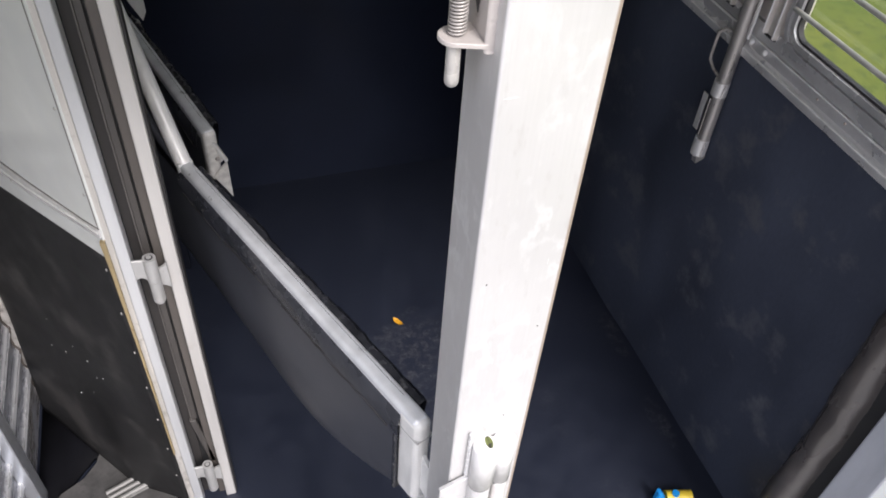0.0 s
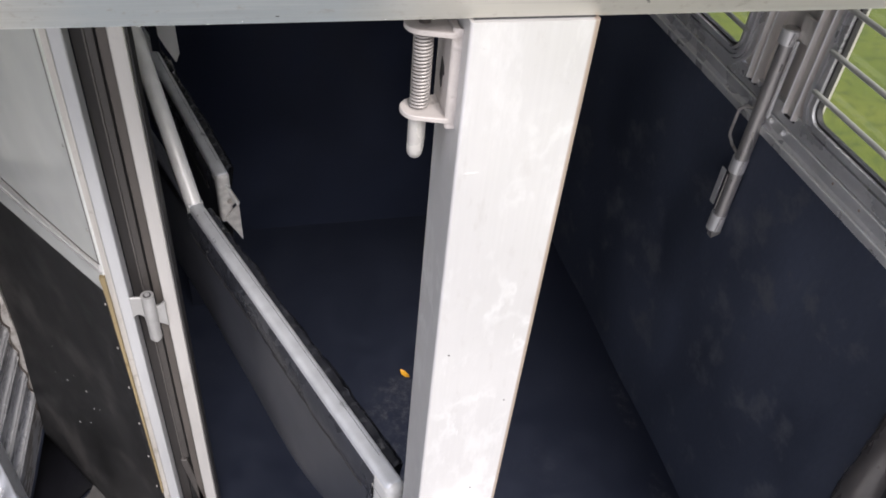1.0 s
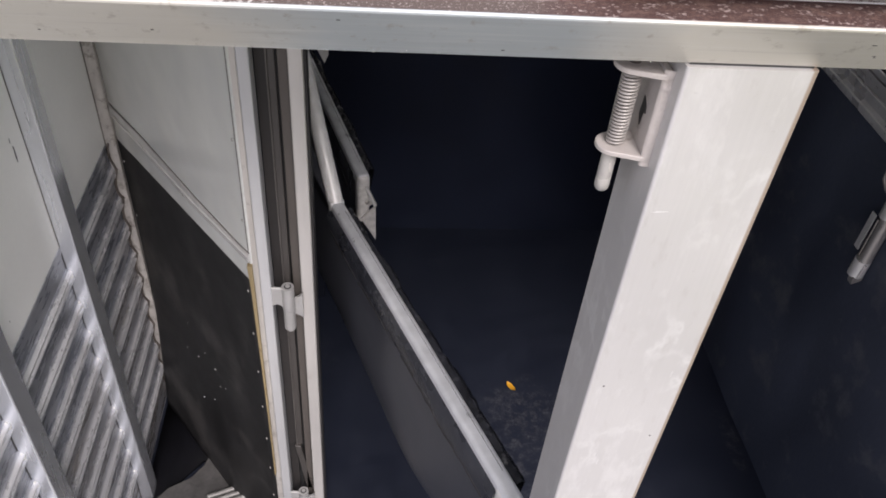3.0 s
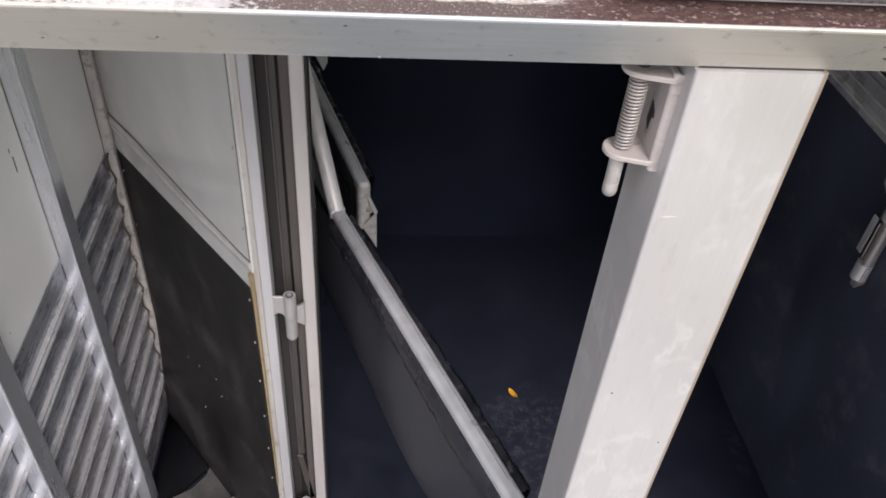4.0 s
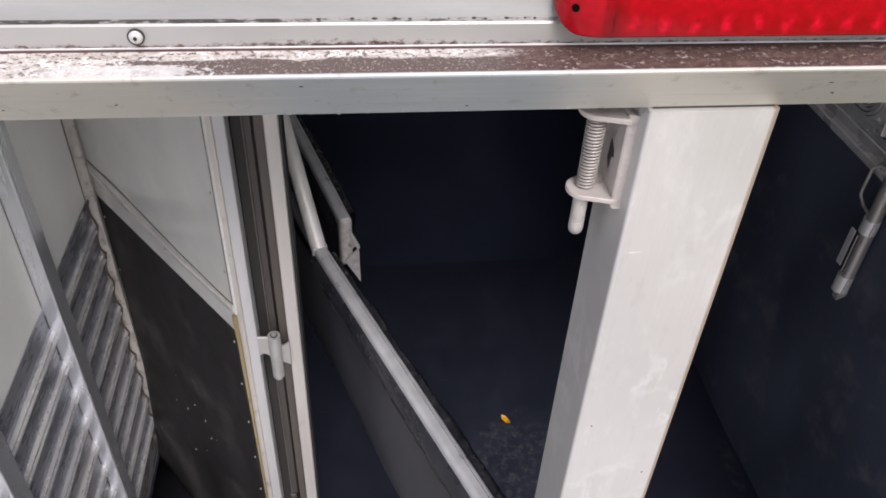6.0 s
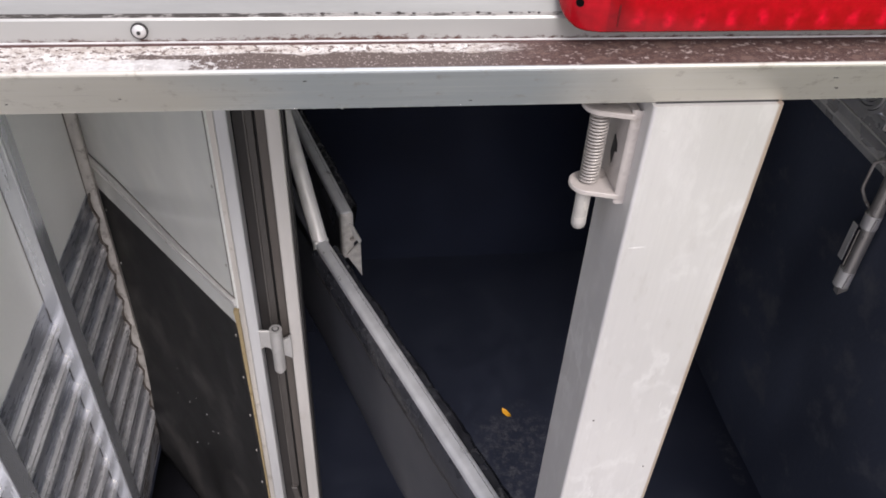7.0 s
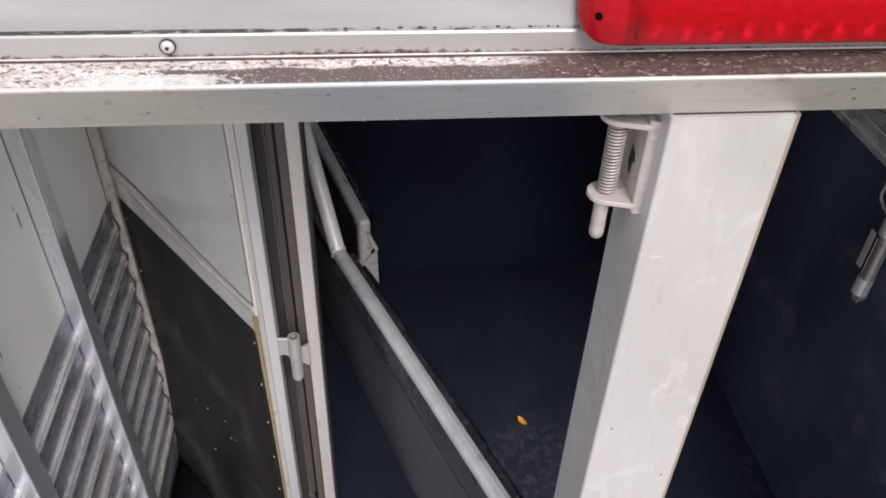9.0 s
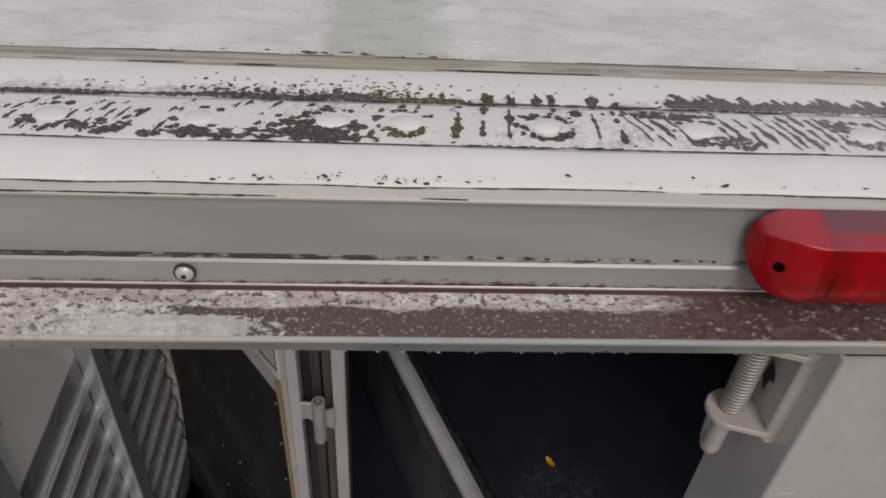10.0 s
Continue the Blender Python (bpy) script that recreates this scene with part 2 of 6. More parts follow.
def post_metal():
    """Dull aluminium with soft wispy smears, rubbed marks and a fine upright grain."""
    m, nt, b, co, s = base("post_aluminium", 0.44, 0.35)
    slow = noise_of(nt, co, 5.0, 3, 0.5)
    wisp = noise_of(nt, joined(nt, link_math(nt, "MULTIPLY", s["X"], 16.0), link_math(nt, "MULTIPLY", s["Y"], 16.0), link_math(nt, "MULTIPLY", s["Z"], 11.0)), 1.0, 4, 0.55)
    band = link_math(nt, "ABSOLUTE", link_math(nt, "SUBTRACT", wisp, 0.5))
    where = noise_of(nt, co, 8.0, 2, 0.5)
    smear = link_math(nt, "MULTIPLY", ranged(nt, band, 0.052, 0.0), ranged(nt, where, 0.45, 0.62, 0.0, 0.55))
    grain = noise_of(nt, joined(nt, link_math(nt, "MULTIPLY", s["X"], 240.0), link_math(nt, "MULTIPLY", s["Y"], 240.0), link_math(nt, "MULTIPLY", s["Z"], 7.0)), 1.0, 3, 0.6)
    spot = noise_of(nt, co, 48.0, 6, 0.7)
    col = blend(nt, ranged(nt, slow, 0.3, 0.7), (0.595, 0.583, 0.573), (0.665, 0.652, 0.640))
    col = blend(nt, ranged(nt, grain, 0.3, 0.7, 0.0, 0.25), col, (0.55, 0.54, 0.53))
    rub = noise_of(nt, joined(nt, link_math(nt, "MULTIPLY", s["X"], 22.0), link_math(nt, "MULTIPLY", s["Y"], 22.0), link_math(nt, "MULTIPLY", s["Z"], 8.0)), 1.0, 8, 0.68)
    col = blend(nt, ranged(nt, rub, 0.54, 0.66, 0.0, 0.5), col, (0.75, 0.74, 0.73))
    col = blend(nt, ranged(nt, rub, 0.42, 0.34, 0.0, 0.35), col, (0.50, 0.475, 0.455))
    col = blend(nt, smear, col, (0.80, 0.795, 0.785))
    col = blend(nt, ranged(nt, s["X"], 0.4100, 0.4122, 0.0, 0.75), col, (0.33, 0.23, 0.155))
    col = blend(nt, ranged(nt, spot, 0.66, 0.74, 0.0, 0.3), col, (0.42, 0.40, 0.37))
    nt.links.new(col, b.inputs["Base Color"])
    nt.links.new(ranged(nt, wisp, 0.3, 0.7, 0.38, 0.50), b.inputs["Roughness"])
    relief(nt, b, grain, 0.05, 0.001)
    return m


def roof_sheet():
    """White painted sheet, rubbed and smudged, with a large greenish stain beside the middle seam."""
    m, nt, b, co, s = base("white_roof_sheet", 0.45)
    patch = noise_of(nt, joined(nt, link_math(nt, "MULTIPLY", s["X"], 9.0), link_math(nt, "MULTIPLY", s["Y"], 13.0)), 1.0, 6, 0.65)
    smudge = noise_of(nt, joined(nt, link_math(nt, "MULTIPLY", s["X"], 38.0), link_math(nt, "MULTIPLY", s["Y"], 95.0)), 1.0, 6, 0.72)
    speck = noise_of(nt, co, 230.0, 3, 0.7)
    edge = link_math(nt, "MULTIPLY", link_math(nt, "SUBTRACT", patch, 0.5), 0.05)
    u = link_math(nt, "ADD", s["X"], edge)
    stain = link_math(nt, "MULTIPLY", ranged(nt, u, -0.078, -0.068), ranged(nt, u, 0.022, -0.006))
    col = blend(nt, ranged(nt, patch, 0.40, 0.60), (0.66, 0.68, 0.645), (0.84, 0.835, 0.81))
    col = blend(nt, ranged(nt, smudge, 0.52, 0.66, 0.0, 0.55), col, (0.88, 0.87, 0.845))
    col = blend(nt, ranged(nt, smudge, 0.46, 0.34, 0.0, 0.7), col, (0.55, 0.57, 0.53))
    col = blend(nt, link_math(nt, "MULTIPLY", stain, ranged(nt, smudge, 0.3, 0.6, 0.85, 0.55)), col, (0.47, 0.52, 0.44))
    col = blend(nt, ranged(nt, speck, 0.72, 0.76), col, (0.25, 0.24, 0.22))
    nt.links.new(col, b.inputs["Base Color"])
    relief(nt, b, smudge, 0.15, 0.001)
    return m


def aged_bead():
    """Old sealant drawn along the seam: grey-beige strands, greener where the water stands."""
    m, nt, b, co, s = base("aged_sealant", 0.6)
    strand = noise_of(nt, joined(nt, link_math(nt, "MULTIPLY", s["X"], 5.0), link_math(nt, "MULTIPLY", s["Y"], 420.0)), 1.0, 4, 0.6)
    slow = noise_of(nt, joined(nt, link_math(nt, "MULTIPLY", s["X"], 11.0), link_math(nt, "MULTIPLY", s["Y"], 60.0)), 1.0, 5, 0.65)
    col = blend(nt, ranged(nt, strand, 0.35, 0.65), (0.25, 0.230, 0.205), (0.46, 0.435, 0.40))
    col = blend(nt, ranged(nt, slow, 0.54, 0.64, 0.0, 0.6), col, (0.55, 0.535, 0.51))
    green = link_math(nt, "MULTIPLY", ranged(nt, s["X"], -0.08, -0.05), ranged(nt, s["X"], 0.06, -0.01))
    col = blend(nt, link_math(nt, "MULTIPLY", green, ranged(nt, slow, 0.35, 0.6, 0.8, 0.2)), col, (0.36, 0.37, 0.22))
    nt.links.new(col, b.inputs["Base Color"])
    relief(nt, b, strand, 0.5, 0.002)
    return m


def floor_mat():
    """Black rubber mat, grey with speckled dust in a few patches."""
    m, nt, b, co, s = base("rubber_floor_mat", 0.55)
    big, mid, fine = noise_of(nt, co, 3.2, 4), noise_of(nt, co, 11.0, 5, 0.65), noise_of(nt, co, 95.0, 4, 0.75)
    grit = noise_of(nt, co, 330.0, 3, 0.7)

    def spot(x, y, rx, ry):
        u = link_math(nt, "MULTIPLY", link_math(nt, "SUBTRACT", s["X"], x), 1 / rx)
        v = link_math(nt, "MULTIPLY", link_math(nt, "SUBTRACT", s["Y"], y), 1 / ry)
        d = link_math(nt, "ADD", link_math(nt, "MULTIPLY", u, u), link_math(nt, "MULTIPLY", v, v))
        return ranged(nt, link_math(nt, "ADD", d, link_math(nt, "MULTIPLY", link_math(nt, "SUBTRACT", mid, 0.5), 2.4)), 1.2, 0.3)
    dusty = None
    for x, y, rx, ry, amount in ((0.60, 1.75, 0.20, 0.22, 0.75), (0.57, 1.52, 0.13, 0.10, 0.8), (0.78, 0.98, 0.06, 0.09, 0.6), (1.400, 1.66, 0.030, 0.13, 1.0), (1.380, 1.23, 0.034, 0.11, 1.0)):
        one = link_math(nt, "MULTIPLY", spot(x, y, rx, ry), amount)
        dusty = one if dusty is None else link_math(nt, "MAXIMUM", dusty, one)
    dusty = link_math(nt, "MAXIMUM", dusty, ranged(nt, big, 0.56, 0.72, 0.0, 0.22))
    clump = noise_of(nt, co, 34.0, 8, 0.75)
    dust = link_math(nt, "MULTIPLY", dusty, link_math(nt, "MULTIPLY", ranged(nt, clump, 0.46, 0.60), ranged(nt, fine, 0.36, 0.60)))
    col = blend(nt, ranged(nt, mid, 0.3, 0.7), (0.0104, 0.0134, 0.0248), (0.0146, 0.0185, 0.0325))
    col = blend(nt, dust, col, (0.074, 0.075, 0.084))
    col = blend(nt, ranged(nt, grit, 0.77, 0.81), col, (0.12, 0.12, 0.115))
    nt.links.new(col, b.inputs["Base Color"])
    nt.links.new(ranged(nt, mid, 0.3, 0.7, 0.42, 0.58), b.inputs["Roughness"])
    b.inputs["Specular IOR Level"].default_value = 0.5
    relief(nt, b, fine, 0.25, 0.002)
    return m


def seal_tape():
    """White roof sealing tape under a thin, patchy grey film."""
    m, nt, b, co, s = base("white_sealing_tape", 0.55)
    patch = noise_of(nt, co, 16.0, 5, 0.6)
    fine = noise_of(nt, co, 210.0, 5, 0.72)
    film = link_math(nt, "ADD", link_math(nt, "MULTIPLY", patch, 0.6), link_math(nt, "MULTIPLY", fine, 0.5))
    white = blend(nt, ranged(nt, patch, 0.35, 0.65), (0.78, 0.76, 0.74), (0.89, 0.875, 0.855))
    col = blend(nt, ranged(nt, film, 0.58, 0.68, 0.0, 0.6), white, (0.42, 0.385, 0.375))
    col = blend(nt, ranged(nt, fine, 0.70, 0.74), col, (0.14, 0.12, 0.115))
    nt.links.new(col, b.inputs["Base Color"])
    relief(nt, b, patch, 0.25, 0.003)
    return m


def roof_edge():
    """White tape beside the streaked strip: clean but for a few specks and a grime line along its foot."""
    m, nt, b, co, s = base("white_edge_tape", 0.5)
    speck = noise_of(nt, co, 70.0, 5, 0.7)
    patch = noise_of(nt, co, 7.0, 4, 0.6)
    f = ranged(nt, link_math(nt, "ADD", speck, link_math(nt, "MULTIPLY", patch, 0.5)), 0.98, 1.03)
    white = blend(nt, ranged(nt, patch, 0.35, 0.65), (0.80, 0.785, 0.77), (0.90, 0.89, 0.87))
    nt.links.new(blend(nt, f, white, (0.10, 0.09, 0.08)), b.inputs["Base Color"])
    relief(nt, b, patch, 0.3, 0.003)
    return m


def upper_tape():
    """White tape, greyed along its lower side."""
    m, nt, b, co, s = base("grimy_upper_tape", 0.55)
    low = ranged(nt, s["Y"], 0.702, 0.722, 0.22, 0.0)
    fine = noise_of(nt, co, 170.0, 5, 0.72)
    patch = noise_of(nt, co, 9.0, 4, 0.6)
    film = link_math(nt, "ADD", link_math(nt, "ADD", link_math(nt, "MULTIPLY", fine, 0.5), link_math(nt, "MULTIPLY", patch, 0.5)), low)
    white = blend(nt, ranged(nt, patch, 0.35, 0.65), (0.82, 0.805, 0.785), (0.89, 0.88, 0.86))
    col = blend(nt, ranged(nt, film, 0.62, 0.74, 0.0, 0.7), white, (0.38, 0.345, 0.34))
    col = blend(nt, ranged(nt, fine, 0.70, 0.74), col, (0.14, 0.12, 0.115))
    nt.links.new(col, b.inputs["Base Color"])
    relief(nt, b, patch, 0.25, 0.003)
    return m


def ledge_grime():
    """Aluminium drip ledge: white salts along the back, a brown band in front, red-brown crust under the lamp."""
    m, nt, b, co, s = base("grimy_ledge", 0.6)
    x, y = s["X"], s["Y"]
    a = noise_of(nt, joined(nt, link_math(nt, "MULTIPLY", x, 62.0), link_math(nt, "MULTIPLY", y, 95.0)), 1.0, 7, 0.72)
    wave = noise_of(nt, joined(nt, link_math(nt, "MULTIPLY", x, 13.0), link_math(nt, "MULTIPLY", y, 20.0), 5.0), 1.0, 3, 0.5)
    fleck = noise_of(nt, joined(nt, link_math(nt, "MULTIPLY", x, 170.0), link_math(nt, "MULTIPLY", y, 230.0), 2.0), 1.0, 5, 0.68)
    speck = noise_of(nt, co, 420.0, 4, 0.75)
    salt = blend(nt, ranged(nt, a, 0.38, 0.58), (0.80, 0.78, 0.75), (0.50, 0.45, 0.405))
    salt = blend(nt, ranged(nt, a, 0.58, 0.68, 0.0, 0.7), salt, (0.36, 0.295, 0.255))
    salt = blend(nt, ranged(nt, fleck, 0.54, 0.58, 0.0, 0.95), salt, (0.12, 0.082, 0.066))
    salt = blend(nt, ranged(nt, speck, 0.555, 0.62, 0.0, 0.75), salt, (0.20, 0.15, 0.125))
    band = blend(nt, ranged(nt, speck, 0.57, 0.64), (0.112, 0.083, 0.072), (0.46, 0.40, 0.37))
    crust = blend(nt, ranged(nt, a, 0.40, 0.50), (0.165, 0.105, 0.088), (0.080, 0.043, 0.037))
    crust = blend(nt, link_math(nt, "MULTIPLY", ranged(nt, fleck, 0.50, 0.58), ranged(nt, a, 0.50, 0.58)), crust, (0.46, 0.38, 0.35))
    crust = blend(nt, ranged(nt, speck, 0.62, 0.68, 0.0, 0.6), crust, (0.40, 0.33, 0.30))
    depth = link_math(nt, "ADD", link_math(nt, "SUBTRACT", y, 0.5975), link_math(nt, "ADD", link_math(nt, "MULTIPLY", link_math(nt, "SUBTRACT", wave, 0.5), 0.022), link_math(nt, "MULTIPLY", link_math(nt, "SUBTRACT", a, 0.5), 0.016)))
    start = link_math(nt, "ADD", x, link_math(nt, "ADD", link_math(nt, "MULTIPLY", link_math(nt, "SUBTRACT", wave, 0.5), 0.10), link_math(nt, "MULTIPLY", link_math(nt, "SUBTRACT", fleck, 0.5), 0.16)))
    in_band = link_math(nt, "MULTIPLY", ranged(nt, depth, 0.0012, -0.0008), ranged(nt, start, -0.162, -0.156))
    bare = link_math(nt, "MULTIPLY", link_math(nt, "MULTIPLY", ranged(nt, depth, -0.0065, -0.008), ranged(nt, start, -0.212, -0.197)), ranged(nt, start, -0.098, -0.108))
    col = blend(nt, in_band, salt, band)
    col = blend(nt, link_math(nt, "MULTIPLY", bare, ranged(nt, a, 0.3, 0.6, 1.0, 0.6)), col, (0.70, 0.685, 0.66))
    under = link_math(nt, "ADD", x, link_math(nt, "MULTIPLY", link_math(nt, "SUBTRACT", a, 0.5), 0.10))
    col = blend(nt, ranged(nt, under, 0.125, 0.165), col, crust)
    col = blend(nt, ranged(nt, y, 0.6098, 0.6106), col, (0.085, 0.040, 0.036))
    nt.links.new(col, b.inputs["Base Color"])
    relief(nt, b, link_math(nt, "ADD", speck, fleck), 0.5, 0.001)
    return m


def seam_grime():
    """Grey seam with black grime in broken stretches."""
    m, nt, b, co, s = base("seam_grime", 0.7)
    n = noise_of(nt, joined(nt, link_math(nt, "MULTIPLY", s["X"], 60.0), 0.0, link_math(nt, "MULTIPLY", s["Z"], 300.0)), 1.0, 6, 0.7)
    f = ranged(nt, link_math(nt, "ADD", n, ranged(nt, s["X"], -0.06, 0.02, 0.08, -0.05)), 0.46, 0.56)
    nt.links.new(blend(nt, f, (0.30, 0.29, 0.275), (0.045, 0.040, 0.036)), b.inputs["Base Color"])
    return m


def face_strip():
    """Pale satin strip with rusty grime gathered along its foot."""
    m, nt, b, co, s = base("stained_strip", 0.42, 0.35)
    n = noise_of(nt, joined(nt, link_math(nt, "MULTIPLY", s["X"], 105.0), 0.0, link_math(nt, "MULTIPLY", s["Z"], 190.0)), 1.0, 7, 0.76)
    foot = ranged(nt, s["Z"], 2.137, 2.148, 0.20, -0.22)
    mid = link_math(nt, "MULTIPLY", ranged(nt, s["X"], -0.12, -0.02), ranged(nt, s["X"], 0.16, 0.04, 0.0, 0.09))
    f = ranged(nt, link_math(nt, "ADD", link_math(nt, "ADD", n, foot), mid), 0.58, 0.70)
    nt.links.new(blend(nt, f, (0.44, 0.44, 0.425), (0.11, 0.06, 0.05)), b.inputs["Base Color"])
    return m


def red_lens():
    """Red moulded plastic: brighter reflector cells low behind the front, sky sheen painted grey-pink on the sloping
    top.
    """
    m, nt, b, co, s = base("red_lens", 0.22)
    row = ranged(nt, link_math(nt, "SINE", link_math(nt, "MULTIPLY", s["X"], 240.0)), 0.0, 1.0)
    col = link_math(nt, "MULTIPLY", ranged(nt, s["Z"], 0.002, 0.008), ranged(nt, s["Z"], 0.022, 0.012))
    fine = noise_of(nt, joined(nt, link_math(nt, "MULTIPLY", s["X"], 120.0), 0.0, link_math(nt, "MULTIPLY", s["Z"], 120.0)), 1.0, 3, 0.5)
    cell = link_math(nt, "MULTIPLY", link_math(nt, "MULTIPLY", row, col), ranged(nt, fine, 0.30, 0.72))
    cell = link_math(nt, "MULTIPLY", cell, ranged(nt, s["X"], 0.050, 0.062))
    red = blend(nt, ranged(nt, fine, 0.3, 0.7), (0.32, 0.0010, 0.006), (0.44, 0.0015, 0.009))
    red = blend(nt, cell, red, (0.85, 0.004, 0.035))
    # Patchy noise for the joint, the top sheen and the grey smear.
    dusty = noise_of(nt, co, 40.0, 5, 0.6)
    joint = link_math(nt, "MULTIPLY", ranged(nt, s["X"], 0.0330, 0.0350), ranged(nt, s["X"], 0.0560, 0.0440))
    red = blend(nt, link_math(nt, "MULTIPLY", joint, ranged(nt, dusty, 0.35, 0.6, 0.8, 0.45)), red, (0.10, 0.001, 0.004))
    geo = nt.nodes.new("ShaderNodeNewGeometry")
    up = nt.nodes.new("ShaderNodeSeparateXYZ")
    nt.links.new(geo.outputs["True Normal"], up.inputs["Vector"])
    # Faces that look up get a pale pink sky sheen in their colour.
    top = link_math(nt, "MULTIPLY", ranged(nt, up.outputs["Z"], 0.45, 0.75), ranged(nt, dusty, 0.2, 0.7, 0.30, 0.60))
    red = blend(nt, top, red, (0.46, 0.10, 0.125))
    smear = link_math(nt, "MULTIPLY", ranged(nt, up.outputs["Z"], 0.45, 0.75), link_math(nt, "MULTIPLY", ranged(nt, s["X"], 0.036, 0.039), ranged(nt, s["X"], 0.080, 0.076)))
    smear = link_math(nt, "MULTIPLY", smear, link_math(nt, "MULTIPLY", ranged(nt, s["Y"], -0.0200, -0.0165), ranged(nt, dusty, 0.30, 0.46, 0.3, 0.8)))
    red = blend(nt, smear, red, (0.155, 0.085, 0.095))
    nt.links.new(red, b.inputs["Base Color"])
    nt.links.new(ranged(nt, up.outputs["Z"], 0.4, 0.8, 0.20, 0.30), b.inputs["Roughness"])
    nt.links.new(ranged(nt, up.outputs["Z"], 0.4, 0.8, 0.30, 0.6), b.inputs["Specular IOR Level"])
    return m


ALU_X, POST, ROOF, BEAD, PLANK_METAL, WHITE = header_metal(), post_metal(), roof_sheet(), aged_bead(), plank_metal(), white_sheet()
TAPE, EDGE_TAPE, UPPER_TAPE, LEDGE, STRIP, RED, MATFLOOR = seal_tape(), roof_edge(), upper_tape(), ledge_grime(), face_strip(), red_lens(), floor_mat()
RED_DARK = mat("red_plastic_body", (0.10, 0.001, 0.004), 0.25, 0.0, 0.1, 30, 0.02, 200)


# ---- mesh builders ----
def box(bm, x0, x1, y0, y1, z0, z1, bevel=0.0, m=None, seg=2):
    r = bmesh.ops.create_cube(bm, size=1.0)
    vs = r["verts"]
    bmesh.ops.transform(bm, matrix=Matrix.Translation(((x0 + x1) / 2, (y0 + y1) / 2, (z0 + z1) / 2)) @ Matrix.Diagonal((x1 - x0, y1 - y0, z1 - z0, 1)), verts=vs)
    if bevel:
        es = list({e for v in vs for e in v.link_edges})
        out = bmesh.ops.bevel(bm, geom=es, offset=bevel, segments=seg, affect="EDGES", profile=0.5)
        vs = list({v for f in out["faces"] for v in f.verts} | {v for v in vs if v.is_valid})
    if m is not None:
        bmesh.ops.transform(bm, matrix=m, verts=vs)
    return vs


def prism(bm, pts, axis, a, b, m=None):
    """A closed outline, extruded along an axis from a to b. Outlines: (y, z) for x, (x, z) for y, (x, y) for z."""
    def at(p, t):
        return {"x": (t, p[0], p[1]), "y": (p[0], t, p[1]), "z": (p[0], p[1], t)}[axis]
    lo = [bm.verts.new(at(p, a)) for p in pts]
    hi = [bm.verts.new(at(p, b)) for p in pts]
    n = len(pts)
    fs = [bm.faces.new((lo[i], lo[(i + 1) % n], hi[(i + 1) % n], hi[i])) for i in range(n)]
    fs += [bm.faces.new(lo[::-1]), bm.faces.new(hi)]
    bmesh.ops.recalc_face_normals(bm, faces=fs)
    if m is not None:
        bmesh.ops.transform(bm, matrix=m, verts=lo + hi)
    return lo + hi


def tube(bm, path, r, seg=14, flat=1.0, cap=True):
    """A round bar along a line of points; the joints are mitred."""
    path = [Vector(p) for p in path]
    ring = []
    prev = None
    for i, p in enumerate(path):
        a = (p - path[i - 1]).normalized() if i else (path[1] - p).normalized()
        c = (path[i + 1] - p).normalized() if i + 1 < len(path) else a
        t = (a + c).normalized()
        if prev is None:
            u = t.cross(Vector((0, 0, 1)))
            u = u.normalized() if u.length > 1e-3 else Vector((1, 0, 0))
        else:
            u = (prev - t * prev.dot(t)).normalized()
        prev = u
        v = t.cross(u)
        k = 1 / max(0.4, math.sqrt((1 + a.dot(c)) / 2))
        ring.append([bm.verts.new(p + (u * math.cos(q) + v * math.sin(q) * flat) * r * (1 if k == 1 else min(k, 1.3))) for q in (2 * math.pi * j / seg for j in range(seg))])
    fs = []
    for a, c in zip(ring, ring[1:]):
        for j in range(seg):
            fs.append(bm.faces.new((a[j], a[(j + 1) % seg], c[(j + 1) % seg], c[j])))
    if cap:
        fs.append(bm.faces.new([bm.verts.new(v.co) for v in ring[0][::-1]]))
        fs.append(bm.faces.new([bm.verts.new(v.co) for v in ring[-1]]))
    bmesh.ops.recalc_face_normals(bm, faces=fs)
    for f in fs:
        f.smooth = len(f.verts) == 4
    return ring


def arc(cx, cy, r, a0, a1, n=6):
    return [(cx + r * math.cos(radians(a0 + (a1 - a0) * i / n)), cy + r * math.sin(radians(a0 + (a1 - a0) * i / n))) for i in range(n + 1)]


def round_rect(x0, x1, y0, y1, r, n=6):
    return arc(x1 - r, y0 + r, r, -90, 0, n) + arc(x1 - r, y1 - r, r, 0, 90, n) + arc(x0 + r, y1 - r, r, 90, 180, n) + arc(x0 + r, y0 + r, r, 180, 270, n)


def ring_prism(bm, outer, inner, axis, a, b):
    """A frame between two outlines of equal count, extruded along an axis."""
    def at(p, t):
        return {"x": (t, p[0], p[1]), "y": (p[0], t, p[1]), "z": (p[0], p[1], t)}[axis]
    vs = [[bm.verts.new(at(p, t)) for p in line] for line in (outer, inner) for t in (a, b)]
    oa, ob, ia, ib = vs
    n = len(outer)
    fs = []
    for i in range(n):
        j = (i + 1) % n
        fs += [bm.faces.new(q) for q in ((oa[i], oa[j], ob[j], ob[i]), (ia[i], ib[i], ib[j], ia[j]), (oa[i], ia[i], ia[j], oa[j]), (ob[i], ob[j], ib[j], ib[i]))]
    bmesh.ops.recalc_face_normals(bm, faces=fs)


